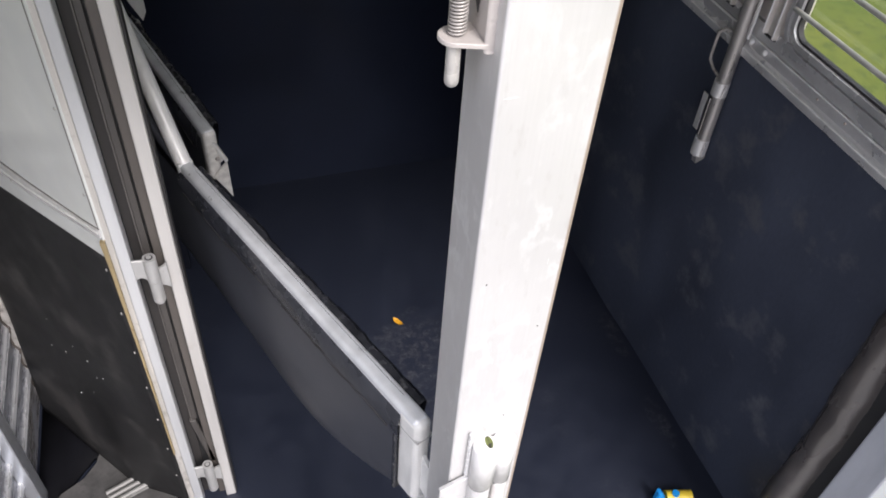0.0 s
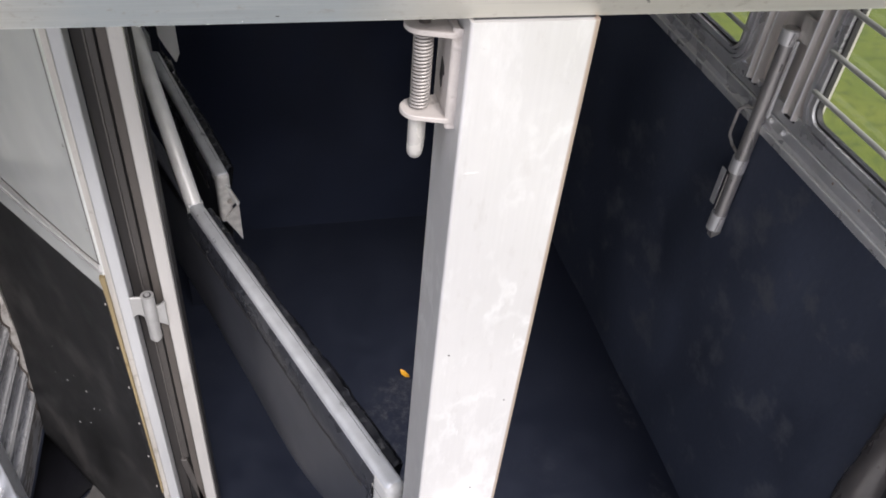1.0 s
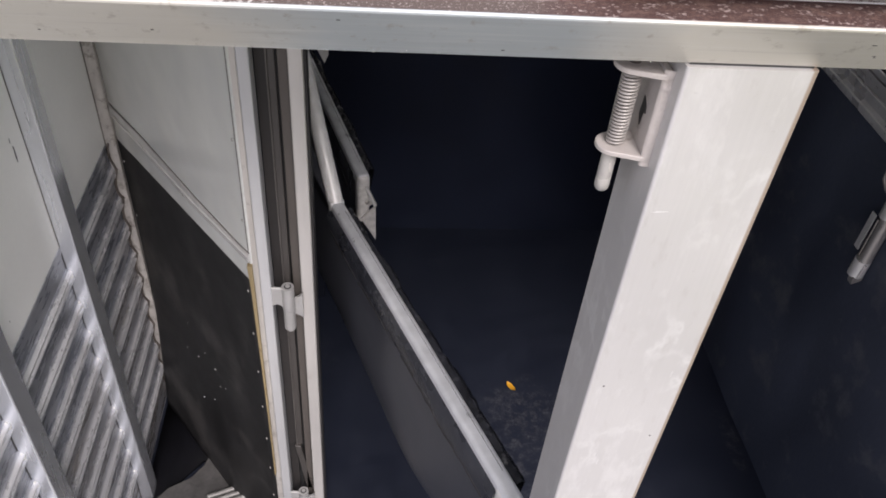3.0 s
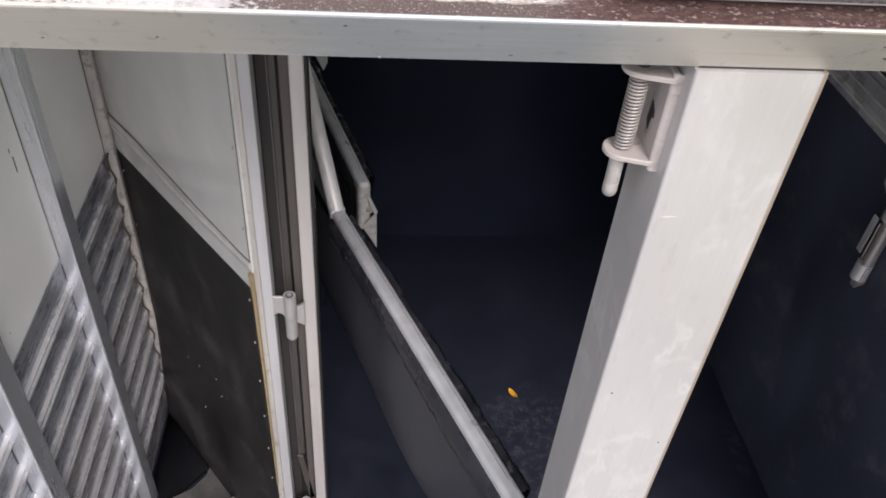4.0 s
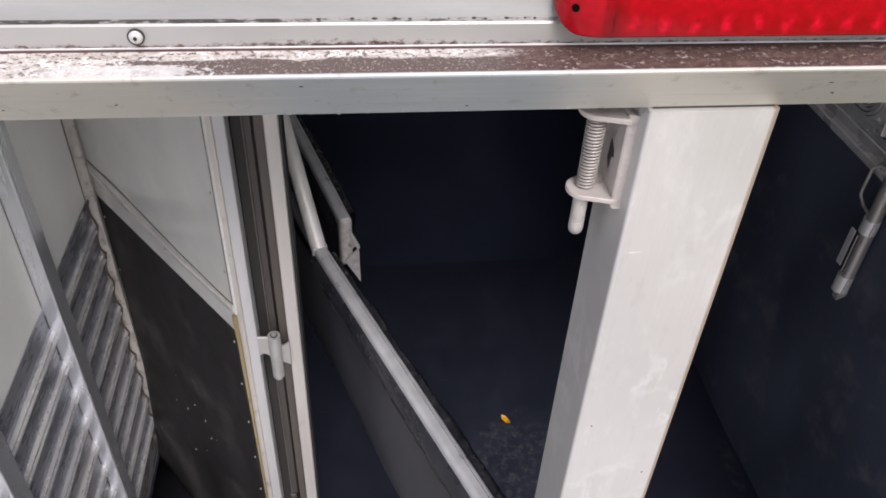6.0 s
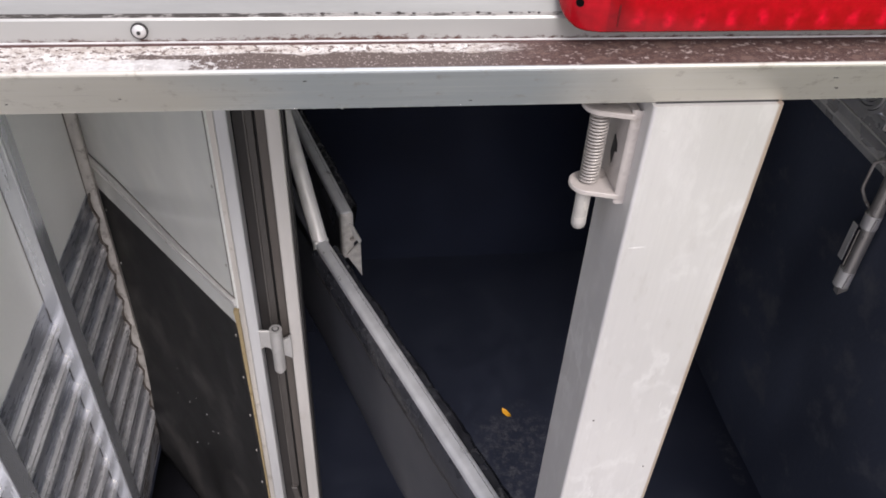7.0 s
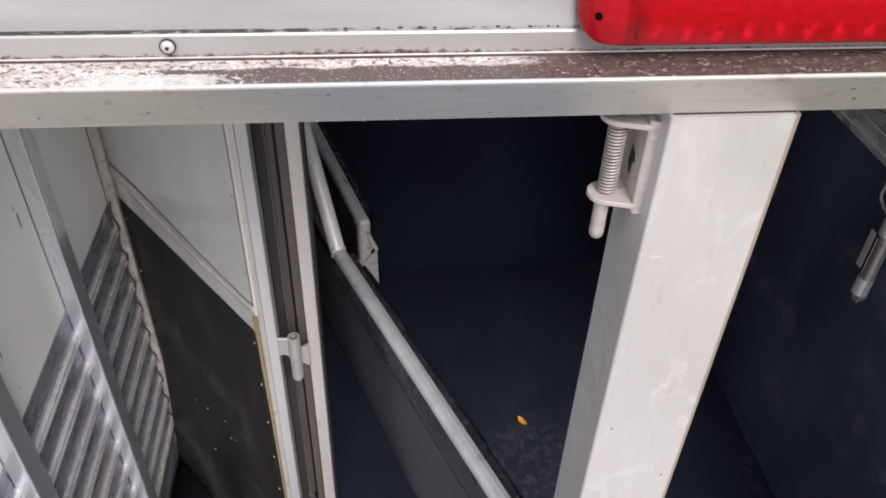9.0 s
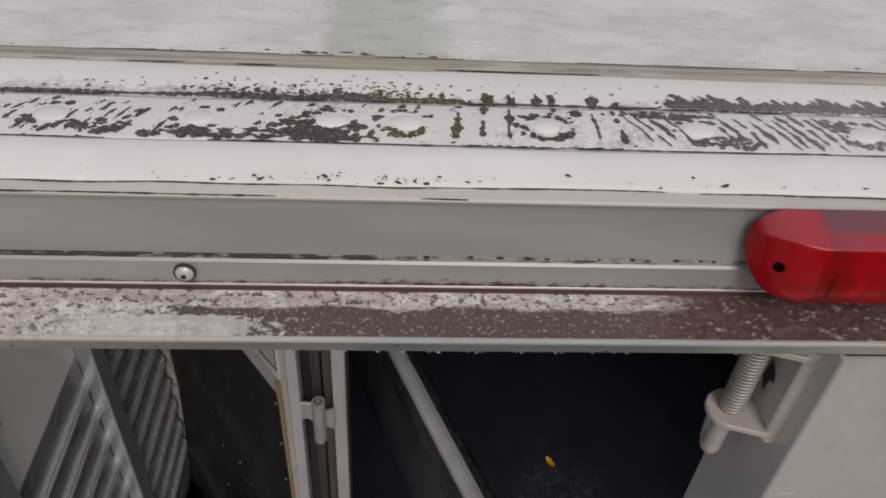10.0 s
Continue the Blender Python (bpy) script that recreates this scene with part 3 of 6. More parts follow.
def sphere(bm, c, r, sx=1, sy=1, sz=1, u=12, v=8):
    r0 = bmesh.ops.create_uvsphere(bm, u_segments=u, v_segments=v, radius=r)
    bmesh.ops.transform(bm, matrix=Matrix.Translation(c) @ Matrix.Diagonal((sx, sy, sz, 1)), verts=r0["verts"])
    for vv in r0["verts"]:
        for f in vv.link_faces:
            f.smooth = True
    return r0["verts"]


def part(name, bm, material, parent=None, label="", kind="", smooth=False):
    me = bpy.data.meshes.new(name)
    if smooth:
        for f in bm.faces:
            f.smooth = True
    bm.to_mesh(me)
    bm.free()
    me.materials.append(material)
    ob = new(name, me)
    if parent is not None:
        ob.parent = parent
    if label or kind:
        tagged(ob, label=label, kind=kind)
    return ob


def thing(name, label, category, at=(0, 0, 0), group="", kind=""):
    ob = new(name)
    ob.location = at
    ob.empty_display_size = 0.1
    return tagged(ob, label, category, group, kind)


def B(*a, **k):
    bm = bmesh.new()
    box(bm, *a, **k)
    return bm


def T(*a, **k):
    bm = bmesh.new()
    tube(bm, *a, **k)
    return bm


def PR(*a, **k):
    bm = bmesh.new()
    prism(bm, *a, **k)
    return bm


LEFT, RIGHT, FRONT = -0.725, 1.44, 3.80     # inner faces of the trailer body
FLOOR = -0.04
CEIL = 2.16

# ---- ground, floor, roof ----
def lawn_and_gravel():
    """Mown grass along the trailer's side, pale gravel behind it, with a ragged border."""
    m, nt, b, co, s = base("lawn_and_gravel", 0.85)
    n1, n2, n3 = noise_of(nt, co, 1.2, 5), noise_of(nt, co, 40.0, 5, 0.7), noise_of(nt, co, 9.0, 5, 0.65)
    grass = blend(nt, ranged(nt, n1, 0.35, 0.65), (0.098, 0.130, 0.012), (0.142, 0.160, 0.019))
    grass = blend(nt, ranged(nt, n3, 0.50, 0.66), grass, (0.072, 0.098, 0.012))
    grass = blend(nt, ranged(nt, n2, 0.56, 0.68, 0.0, 0.7), grass, (0.19, 0.205, 0.045))
    gravel = blend(nt, ranged(nt, n2, 0.3, 0.7), (0.34, 0.33, 0.315), (0.52, 0.505, 0.48))
    f = ranged(nt, link_math(nt, "ADD", s["X"], n3), 2.1, 2.3)
    nt.links.new(blend(nt, f, gravel, grass), b.inputs["Base Color"])
    relief(nt, b, n2, 0.8, 0.02)
    return m


bm = bmesh.new()
bmesh.ops.create_grid(bm, x_segments=60, y_segments=60, size=400)
ground = tagged(part("ground", bm, lawn_and_gravel()), "mown green lawn and pale gravel round the trailer", "ground", kind="structure")
ground.location = (0, 0, -0.55)

floor = tagged(part("floor", B(LEFT - 0.05, RIGHT + 0.05, 0.60, FRONT + 0.05, FLOOR - 0.06, FLOOR), MATFLOOR), "black rubber mat on the trailer floor, scuffed and dusty", "floor", kind="structure")
part("sill", B(LEFT - 0.05, RIGHT + 0.05, 0.55, 0.598, -0.55, FLOOR - 0.004, bevel=0.005), ALU_X, floor, "aluminium sill along the rear edge of the floor")

# The ceiling is out of view; it is white to bounce daylight down inside.
tagged(part("ceiling", B(LEFT - 0.05, RIGHT + 0.05, 0.66, FRONT + 0.05, CEIL, CEIL + 0.03), mat("white_bounce_ceiling", (0.78, 0.78, 0.76), 0.5, 0.0, 0.05, 4, 0.03, 90)), "unseen white skin under the roof that bounces light inside", "ceiling", kind="structure")
tagged(part("roof", B(LEFT - 0.06, RIGHT + 0.06, 0.752, FRONT + 0.06, 2.195, 2.2165, bevel=0.002), ROOF), "weathered white sheet metal roof with faint green stains", "roof", kind="structure")


# ---- rear header: drip ledge, faces and taped roof edge ----
X0, X1 = LEFT - 0.06, RIGHT + 0.06
header = thing("header", "weathered aluminium header over the open rear end", "header", kind="structure")
lip = [(0.640, 2.0735), (0.6225, 2.0725), (0.6185, 2.0730), (0.6164, 2.0760), (0.5755, 2.128), (0.5750, 2.1300), (0.5758, 2.1318), (0.5774, 2.1320), (0.5776, 2.128), (0.635, 2.100)]
drip = part("drip_lip", PR(lip, "x", X0, X1), ALU_X, header)
slope = Vector((0.5755 - 0.6164, 2.128 - 2.076))
for x, f, w in ((0.452, 0.34, 0.003), (0.4545, 0.30, 0.002), (-0.02, 0.80, 0.003), (-0.17, 0.35, 0.002), (-0.26, 0.25, 0.002), (0.438, 0.66, 0.004), (-0.31, 0.60, 0.003), (0.12, 0.12, 0.003)):
    y, z = 0.6164 + slope.x * f, 2.076 + slope.y * f
    part("scuff", PR([(y - 0.0004, z - 0.0003), (y + 0.001, z - 0.0003), (y + 0.0006, z + 0.0004), (y - 0.0007, z + 0.0004)], "x", x, x + w), SEAL, drip)
part("ledge", PR([(0.5772, 2.1322), (0.5772, 2.127), (0.640, 2.127), (0.640, 2.1365), (0.6125, 2.1365)], "x", X0, X1), LEDGE, header, "drip ledge crusted with brown and white grime")
part("lower_strip", PR([(0.6145, 2.1345), (0.6135, 2.156), (0.6150, 2.158), (0.640, 2.158), (0.640, 2.1345)], "x", X0, X1), STRIP, header)
part("seam", PR([(0.6148, 2.1578), (0.6156, 2.1600), (0.6172, 2.1608), (0.640, 2.1608), (0.640, 2.1578)], "x", X0, X1), seam_grime(), header)
part("face_panel", PR([(0.6165, 2.160), (0.6245, 2.1975), (0.640, 2.1975), (0.640, 2.160)], "x", X0, X1), FACE, header)
part("roof_trim", PR([(0.6200, 2.1980), (0.6195, 2.1996), (0.6205, 2.2012), (0.630, 2.2060), (0.660, 2.2060), (0.660, 2.1980)], "x", X0, X1), mat("beige_trim", (0.56, 0.55, 0.515), 0.45, 0.1, 0.08, 8, 0.05, 100, (0.5, 4, 4), dirt=(0.44, 0.42, 0.38), dirt_at=0.6, dirt_scale=16), header)
part("strip_lip", PR(arc(0.6150, 2.1372, 0.0013, 0, 324, 9), "x", X0, X1), ALU, header)


def wavy(y0, y1, z0, z1, thick, seed, n=150, amp=0.0012, crown=0.0015):
    """A strip of tape laid along the roof edge, with wandering borders."""
    bm = bmesh.new()
    rows = []
    for i in range(n + 1):
        x = X0 + (X1 - X0) * i / n
        a = amp * (noise.noise((x * 6, seed, 0)) + 0.5 * noise.noise((x * 23, seed, 3)))
        c = amp * (noise.noise((x * 6, seed, 9)) + 0.5 * noise.noise((x * 23, seed, 5)))
        h = 0.0007 * noise.noise((x * 14, seed, 7))
        pts = [(y0 + a, z0), (y0 + a, z0 + thick * 0.7), (y0 + a + 0.003, z0 + thick), ((y0 + y1) / 2, (z0 + z1) / 2 + thick + crown + h), (y1 + c - 0.003, z1 + thick), (y1 + c, z1 + thick * 0.7), (y1 + c, z1)]
        rows.append([bm.verts.new((x, *p)) for p in pts])
    for r, q in zip(rows, rows[1:]):
        for j in range(len(r) - 1):
            bm.faces.new((r[j], q[j], q[j + 1], r[j + 1])).smooth = True
    bmesh.ops.recalc_face_normals(bm, faces=bm.faces[:])
    return bm


part("base_sheet", PR([(0.632, 2.2062), (0.636, 2.2080), (0.656, 2.2110), (0.758, 2.2135), (0.758, 2.2000), (0.632, 2.2000)], "x", X0, X1), ROOF, header)
part("edge_tape", wavy(0.6262, 0.6555, 2.2040, 2.2115, 0.0022, 1, amp=0.0020, crown=0.003), EDGE_TAPE, header, "clean white sealing tape along the roof edge")
part("streaked_tape", wavy(0.6560, 0.7015, 2.2112, 2.2126, 0.0014, 2), TAPE, header, "white sealing tape streaked with black and green grime")
part("upper_tape", wavy(0.7020, 0.7420, 2.2126, 2.2136, 0.0022, 3), UPPER_TAPE, header, "white sealing tape with clumps of dark grime")
part("sealant_bead", wavy(0.7425, 0.7560, 2.2136, 2.2146, 0.0032, 4), BEAD, header, "aged grey-green bead of roof sealant")
for i, x in enumerate((-0.420, -0.325, -0.226, -0.140, -0.061, -0.015, 0.071, 0.167, 0.276, 0.372, 0.468)):
    bm = bmesh.new()
    sphere(bm, (x, 0.6785, 2.2138), 0.0092, 1.2 if i % 3 else 1.0, 0.85, 0.26, 18, 10)
    part("fastener_bump", bm, EDGE_TAPE, header)


def crack(y, z, seed, keep, width=0.0006, lo=X0, hi=X1, amp=0.0012):
    """A thin broken line of black grime in the step beside a strip of tape."""
    bm = bmesh.new()
    prev = None
    n = 1100
    for i in range(n + 1):
        x = lo + (hi - lo) * i / n
        on = noise.noise((x * 9, seed, 1.0)) + 0.5 * noise.noise((x * 31, seed, 4.0)) < keep
        if not on:
            prev = None
            continue
        yy = y + amp * (noise.noise((x * 6, seed, 0)) + 0.5 * noise.noise((x * 23, seed, 3)))
        w = width * (0.75 + 1.6 * noise.noise((x * 45, seed, 8)) + 1.2 * noise.noise((x * 160, seed, 11)))
        w = max(0.0001, w) * min(1.0, 0.05 + 3 * (keep - noise.noise((x * 9, seed, 1.0)) - 0.5 * noise.noise((x * 31, seed, 4.0))))
        zz = z + 0.0002 * noise.noise((x * 20, seed, 2))
        row = [bm.verts.new(q) for q in ((x, yy - w, zz), (x, yy - w, zz + 0.0005), (x, yy + w, zz + 0.0005), (x, yy + w, zz))]
        if prev:
            for k in range(3):
                bm.faces.new((prev[k], row[k], row[k + 1], prev[k + 1]))
        prev = row
    bmesh.ops.delete(bm, geom=[v for v in bm.verts if not v.link_faces], context="VERTS")
    bmesh.ops.recalc_face_normals(bm, faces=bm.faces[:])
    return bm


GRIME = mat("black_grime", (0.045, 0.038, 0.036), 0.8, 0.0, 0.4, 60, 0.3, 300)
for y, z, seed, keep in ((0.6258, 2.2042, 1.0, 0.30), (0.6556, 2.2132, 2.0, 0.35), (0.7018, 2.2142, 3.0, 0.30), (0.7424, 2.2157, 6.0, -0.05), (0.7562, 2.2166, 7.0, 0.05)):
    part("grime_line", crack(y, z, seed, keep, 0.0005, amp=0.0020 if y < 0.64 else 0.0012), GRIME, header)
part("grime_line", crack(0.6199, 2.2008, 9.0, 0.25, 0.0005, X0, 0.02, 0.0006), GRIME, header)


def tape_top(x, y):
    """Height of the taped roof edge."""
    for y0, y1, z0, z1, thick, seed, crown in ((0.6262, 0.6555, 2.2040, 2.2115, 0.0022, 1, 0.003), (0.6560, 0.7015, 2.2112, 2.2126, 0.0014, 2, 0.0015), (0.7020, 0.7420, 2.2126, 2.2136, 0.0022, 3, 0.0015), (0.7425, 0.7560, 2.2136, 2.2146, 0.0032, 4, 0.0015)):
        if y < y1 + 0.0004:
            u = min(1.0, max(0.0, (y - y0) / (y1 - y0)))
            h = crown + 0.0007 * noise.noise((x * 14, seed, 7))
            return z0 + (z1 - z0) * u + thick + h * (1 - abs(2 * u - 1))
    return 2.2165


def flake(bm, x, y, long, wide, lean=0.0, seed=0.0, ragged=0.35, n=13):
    """A thin crust of grime with a ragged outline; lean turns its long side away from straight up the roof."""
    ca, sa = math.cos(lean), math.sin(lean)
    rim = []
    for k in range(n):
        q = 2 * math.pi * k / n
        r = 1 + ragged * 1.6 * noise.noise((math.cos(q) * 2.1 + seed, math.sin(q) * 2.1, seed * 0.37))
        u, v = long * math.sin(q) * r, wide * math.cos(q) * r
        px, py = x + v * ca + u * sa, y - v * sa + u * ca
        rim.append(bm.verts.new((px, py, tape_top(px, py) + 0.00006)))
    mid = bm.verts.new((x, y, max(v.co.z for v in rim) + 0.00025))
    for k in range(n):
        bm.faces.new((rim[k], rim[(k + 1) % n], mid)).smooth = True


def streak(bm, x, y0, y1, wide, lean, seed):
    """A dribble of grime washed down the tape: uneven in width, wandering, now and then broken."""
    n = max(4, int((y1 - y0) / 0.0016))
    prev = None
    for i in range(n + 1):
        u = i / n
        y = y0 + (y1 - y0) * u
        px = x + (y - 0.68) * math.tan(lean) + 0.0011 * noise.noise((seed, u * 4, 1.0))
        w = wide * (0.75 + 1.1 * noise.noise((seed, y * 170, 2.0)) + 0.7 * noise.noise((seed, y * 520, 5.0))) * min(1.0, 0.25 + 6 * u * (1 - u))
        if w < wide * 0.12:
            prev = None
            continue
        row = [bm.verts.new((px + q * w, y, tape_top(px, y) + (0.00022 if q == 0 else 0.00006))) for q in (-1, 0, 1)]
        if prev:
            for k in range(2):
                bm.faces.new((prev[k], prev[k + 1], row[k + 1], row[k])).smooth = True
        prev = row


def crust():
    """Black-brown grime, mottled grey where it has dried out, greener round the middle of the roof."""
    m, nt, b, co, s = base("grime_crust", 0.8)
    fine = noise_of(nt, co, 420.0, 4, 0.72)
    slow = noise_of(nt, co, 13.0, 3, 0.5)
    col = blend(nt, ranged(nt, slow, 0.42, 0.58), (0.072, 0.053, 0.055), (0.054, 0.047, 0.035))
    green = link_math(nt, "MULTIPLY", ranged(nt, s["X"], -0.05, -0.03), ranged(nt, s["X"], 0.05, 0.02))
    col = blend(nt, link_math(nt, "MULTIPLY", green, 0.8), col, (0.085, 0.080, 0.032))
    dry = ranged(nt, s["X"], 0.12, 0.26, 0.0, 0.50)
    col = blend(nt, link_math(nt, "ADD", ranged(nt, fine, 0.46, 0.66, 0.0, 0.55), dry), col, (0.30, 0.27, 0.265))
    nt.links.new(col, b.inputs["Base Color"])
    relief(nt, b, fine, 0.5, 0.001)
    return m


CRUST = crust()
BUMPS = (-0.420, -0.325, -0.226, -0.140, -0.061, -0.015, 0.071, 0.167, 0.276, 0.372, 0.468)
rng = random.Random(11)
bm = bmesh.new()
x = X0 + 0.02
while x < X1 - 0.02:
    # washed-down grime: short leaning blots first, a few broad dribbles in the middle, then a comb of long thin streaks
    if x < -0.10:
        lean, step, long, wide, chance = 0.50, (0.0035, 0.0085), (0.004, 0.016), (0.0010, 0.0023), 0.62
    elif x < 0.015:
        lean, step, long, wide, chance = 0.25, (0.006, 0.014), (0.004, 0.012), (0.0012, 0.0030), 0.55
    elif x < 0.125:
        lean, step, long, wide, chance = 0.10 - 2.0 * (x - 0.015), (0.010, 0.019), (0.012, 0.036), (0.0017, 0.0036), 0.85
    else:
        lean, step, long, wide, chance = -0.46, (0.0065, 0.0105), (0.026, 0.040), (0.0013, 0.0023), 0.97
    lean += rng.uniform(-0.08, 0.08)
    y = 0.6600 + rng.uniform(0, 0.006)
    while y < 0.6985:
        y1 = min(0.7000, y + rng.uniform(*long))
        mid = (y + y1) / 2
        px = x + (mid - 0.68) * math.tan(lean)
        clear = min(math.hypot(px - q, (mid - 0.6785) * 0.9) for q in BUMPS) > 0.0105
        if y1 - y > 0.003 and clear and rng.random() < chance:
            streak(bm, x, y, y1, rng.uniform(*wide), lean, rng.uniform(0, 99))
            for k in range(5):
                q = rng.uniform(y, y1)
                size = rng.uniform(0.0002, 0.0006)
                flake(bm, x + (q - 0.68) * math.tan(lean) + rng.gauss(0, 0.0024), q, size * 1.6, size, lean, rng.uniform(0, 99), 0.6, 6)
        y = y1 + rng.uniform(0.001, 0.008)
    x += rng.uniform(*step)
for cx, cy, rx, ry, count in ((-0.195, 0.6665, 0.020, 0.004, 26), (-0.150, 0.6645, 0.022, 0.003, 20), (0.150, 0.6945, 0.026, 0.0035, 60), (0.190, 0.6670, 0.012, 0.005, 24), (0.262, 0.6860, 0.010, 0.008, 40), (0.335, 0.6900, 0.020, 0.004, 30), (0.430, 0.6900, 0.030, 0.004, 40)):
    # grey-brown blots that have run together
    for k in range(count):
        flake(bm, cx + rng.gauss(0, 0.55) * rx, cy + rng.gauss(0, 0.55) * ry, rng.uniform(0.0008, 0.0026), rng.uniform(0.0012, 0.0042), rng.uniform(-0.4, 0.4), rng.uniform(0, 99), 0.55, 10)
for k, bx in enumerate(BUMPS):
    # crescents of grime that gather below and above each bump
    heavy = (0.5, 0.6, 0.8, 0.6, 1.0, 1.1, 1.7, 1.2, 0.9, 0.8, 0.6)[k]
    for j in range(int(26 * heavy)):
        q = rng.choice((rng.gauss(-1.57, 0.75), rng.gauss(-1.57, 0.75), rng.gauss(1.57, 0.6)))
        r = rng.uniform(0.0118, 0.0175)
        flake(bm, bx + 1.15 * r * math.cos(q), 0.6785 + 0.85 * r * math.sin(q), rng.uniform(0.0008, 0.0028), rng.uniform(0.001, 0.0036), rng.uniform(-0.4, 0.4), rng.uniform(0, 99), 0.5, 10)
for k in range(16):
    # a row of thin dashes at the foot of the tape
    flake(bm, 0.022 + 0.0062 * k + rng.uniform(-0.002, 0.002), 0.6578 + rng.uniform(-0.0004, 0.0004), rng.uniform(0.0003, 0.0007), rng.uniform(0.0016, 0.0036), 0.0, rng.uniform(0, 99), 0.4, 9)
for k in range(150):
    # a broad brown patch along the foot of the tape
    cx = rng.choice((rng.gauss(-0.125, 0.022), rng.gauss(-0.068, 0.016), rng.gauss(-0.070, 0.014)))
    tall = 0.016 * math.exp(-((cx + 0.07) / 0.03) ** 2) + 0.007
    flake(bm, cx, 0.6598 + tall * rng.random() ** 1.5, rng.uniform(0.0008, 0.003), rng.uniform(0.0016, 0.0055), rng.uniform(-0.3, 0.3), rng.uniform(0, 99), 0.55, 10)
tagged(part("grime_streaks", bm, CRUST, header), "leaning streaks of dried black grime on the tape", kind="stuff")
bm = bmesh.new()
x = X0 + 0.02
while x < X1 - 0.02:
    # grime along the seam: a low unbroken line, thicker clumps, a row of lone mounds, then a broad band with leaning crests
    far = x > 0.155
    lone = 0.02 < x < 0.155
    n = noise.noise((x * 30, 8.0, 2.0))
    if far:
        tall = rng.uniform(0.0035, 0.0062)
        flake(bm, x, 0.7020 + tall, tall, rng.uniform(0.003, 0.006), -0.3, rng.uniform(0, 99), 0.45, 12)
        if rng.random() < 0.45:
            flake(bm, x - 0.003, 0.7050 + tall * 1.6, rng.uniform(0.003, 0.0068), rng.uniform(0.0012, 0.0032), -0.65, rng.uniform(0, 99), 0.5, 12)
        x += rng.uniform(0.0028, 0.0055)
    elif lone:
        if rng.random() < 0.55:
            tall = rng.uniform(0.002, 0.0062)
            flake(bm, x, 0.7022 + tall * 0.8, tall, rng.uniform(0.0020, 0.0042), -0.1, rng.uniform(0, 99), 0.5, 12)
        flake(bm, x, 0.7026, 0.0010, rng.uniform(0.003, 0.009), 0.0, rng.uniform(0, 99), 0.5, 10)
        x += rng.uniform(0.009, 0.017)
    else:
        tall = (0.0011 if x < -0.14 else 0.0023) * (1 + 1.2 * n) + 0.0006
        flake(bm, x, 0.7022 + tall * 0.8, max(0.0007, tall), rng.uniform(0.0022, 0.0052), 0.0, rng.uniform(0, 99), 0.45, 11)
        if x > -0.14 and rng.random() < 0.30:
            flake(bm, x, 0.7055 + tall * 1.5, rng.uniform(0.001, 0.0035), rng.uniform(0.0010, 0.0028), rng.uniform(-0.4, 0.4), rng.uniform(0, 99), 0.55, 11)
        x += rng.uniform(0.0030, 0.0062)
for k in range(380):
    cx = rng.choice((rng.gauss(-0.105, 0.025), rng.gauss(-0.045, 0.025), rng.gauss(-0.045, 0.02), rng.uniform(-0.3, 0.6)))
    flake(bm, cx, 0.7035 + abs(rng.gauss(0, 0.0090)), rng.uniform(0.0003, 0.0013), rng.uniform(0.0003, 0.0019), rng.uniform(-0.5, 0.5), rng.uniform(0, 99), 0.6, 9)
tagged(part("grime_clumps", bm, CRUST, header), "clumps of dried grime along the tape seam", kind="stuff")
bm = bmesh.new()
for k in range(300):
    # scattered specks, thickest along the edges of the tapes
    cx = rng.uniform(-0.45, 0.65) if k % 3 else rng.gauss(-0.03, 0.05)
    cy = rng.choice((rng.gauss(0.6295, 0.001), rng.gauss(0.629, 0.002), rng.gauss(0.6285, 0.0012), rng.gauss(0.659, 0.002), rng.uniform(0.704, 0.74), rng.gauss(0.7585, 0.002), 0.757 + abs(rng.gauss(0, 0.006)), rng.uniform(0.757, 0.90)))
    size = 0.00022 + 0.0007 * rng.random() ** 3
    flake(bm, cx, cy, size, size * rng.uniform(0.8, 3.0), rng.uniform(-0.4, 0.4), rng.uniform(0, 99), 0.6, 8)
for k in range(9):
    flake(bm, rng.gauss(-0.04, 0.035), 0.7585 + 0.004 * rng.random(), 0.0012, rng.uniform(0.002, 0.006), rng.uniform(-0.2, 0.2), rng.uniform(0, 99), 0.6, 11)
tagged(part("grime_specks", bm, GRIME, header), "scattered specks of black grime", kind="stuff")
bm = bmesh.new()
for k in range(70):
    x = -0.04 + 0.24 * rng.random() ** 1.3
    sphere(bm, (x, 0.6160, 2.1580 + 0.0022 * rng.random()), 0.0004 + 0.0011 * rng.random() ** 3, 1.5 + rng.random(), 0.6, 1, 6, 4)
tagged(part("seam_specks", bm, GRIME, header), "beads of black grime along the seam", kind="stuff")

bm = bmesh.new()
for k in range(40):
    x = random.gauss(0.03, 0.06) if k % 4 else random.uniform(-0.25, 0.30)
    sphere(bm, (x, 0.6172 - 0.001 * random.random(), 2.0745 + 0.002 * random.random()), 0.0008 + 0.0009 * random.random(), 1, 1, 1.2, 8, 6)
tagged(part("water_drops", bm, glass("water", (1, 1, 1)), header), "small water drops along the lower edge", kind="stuff")

# the screw in the lower strip
screw = thing("pan_head_screw", "pan head screw with a dark socket in the header", "screw", (-0.145, 0.613, 2.148))
bm = bmesh.new()
prism(bm, arc(0, 0, 0.0066, 0, 345, 23), "y", -0.0015, 0.002)
part("washer", bm, SEAL, screw)
bm = bmesh.new()
sphere(bm, (0, -0.0012, 0), 0.0056, 1, 0.55, 1, 18, 10)
part("head", bm, POST, screw)
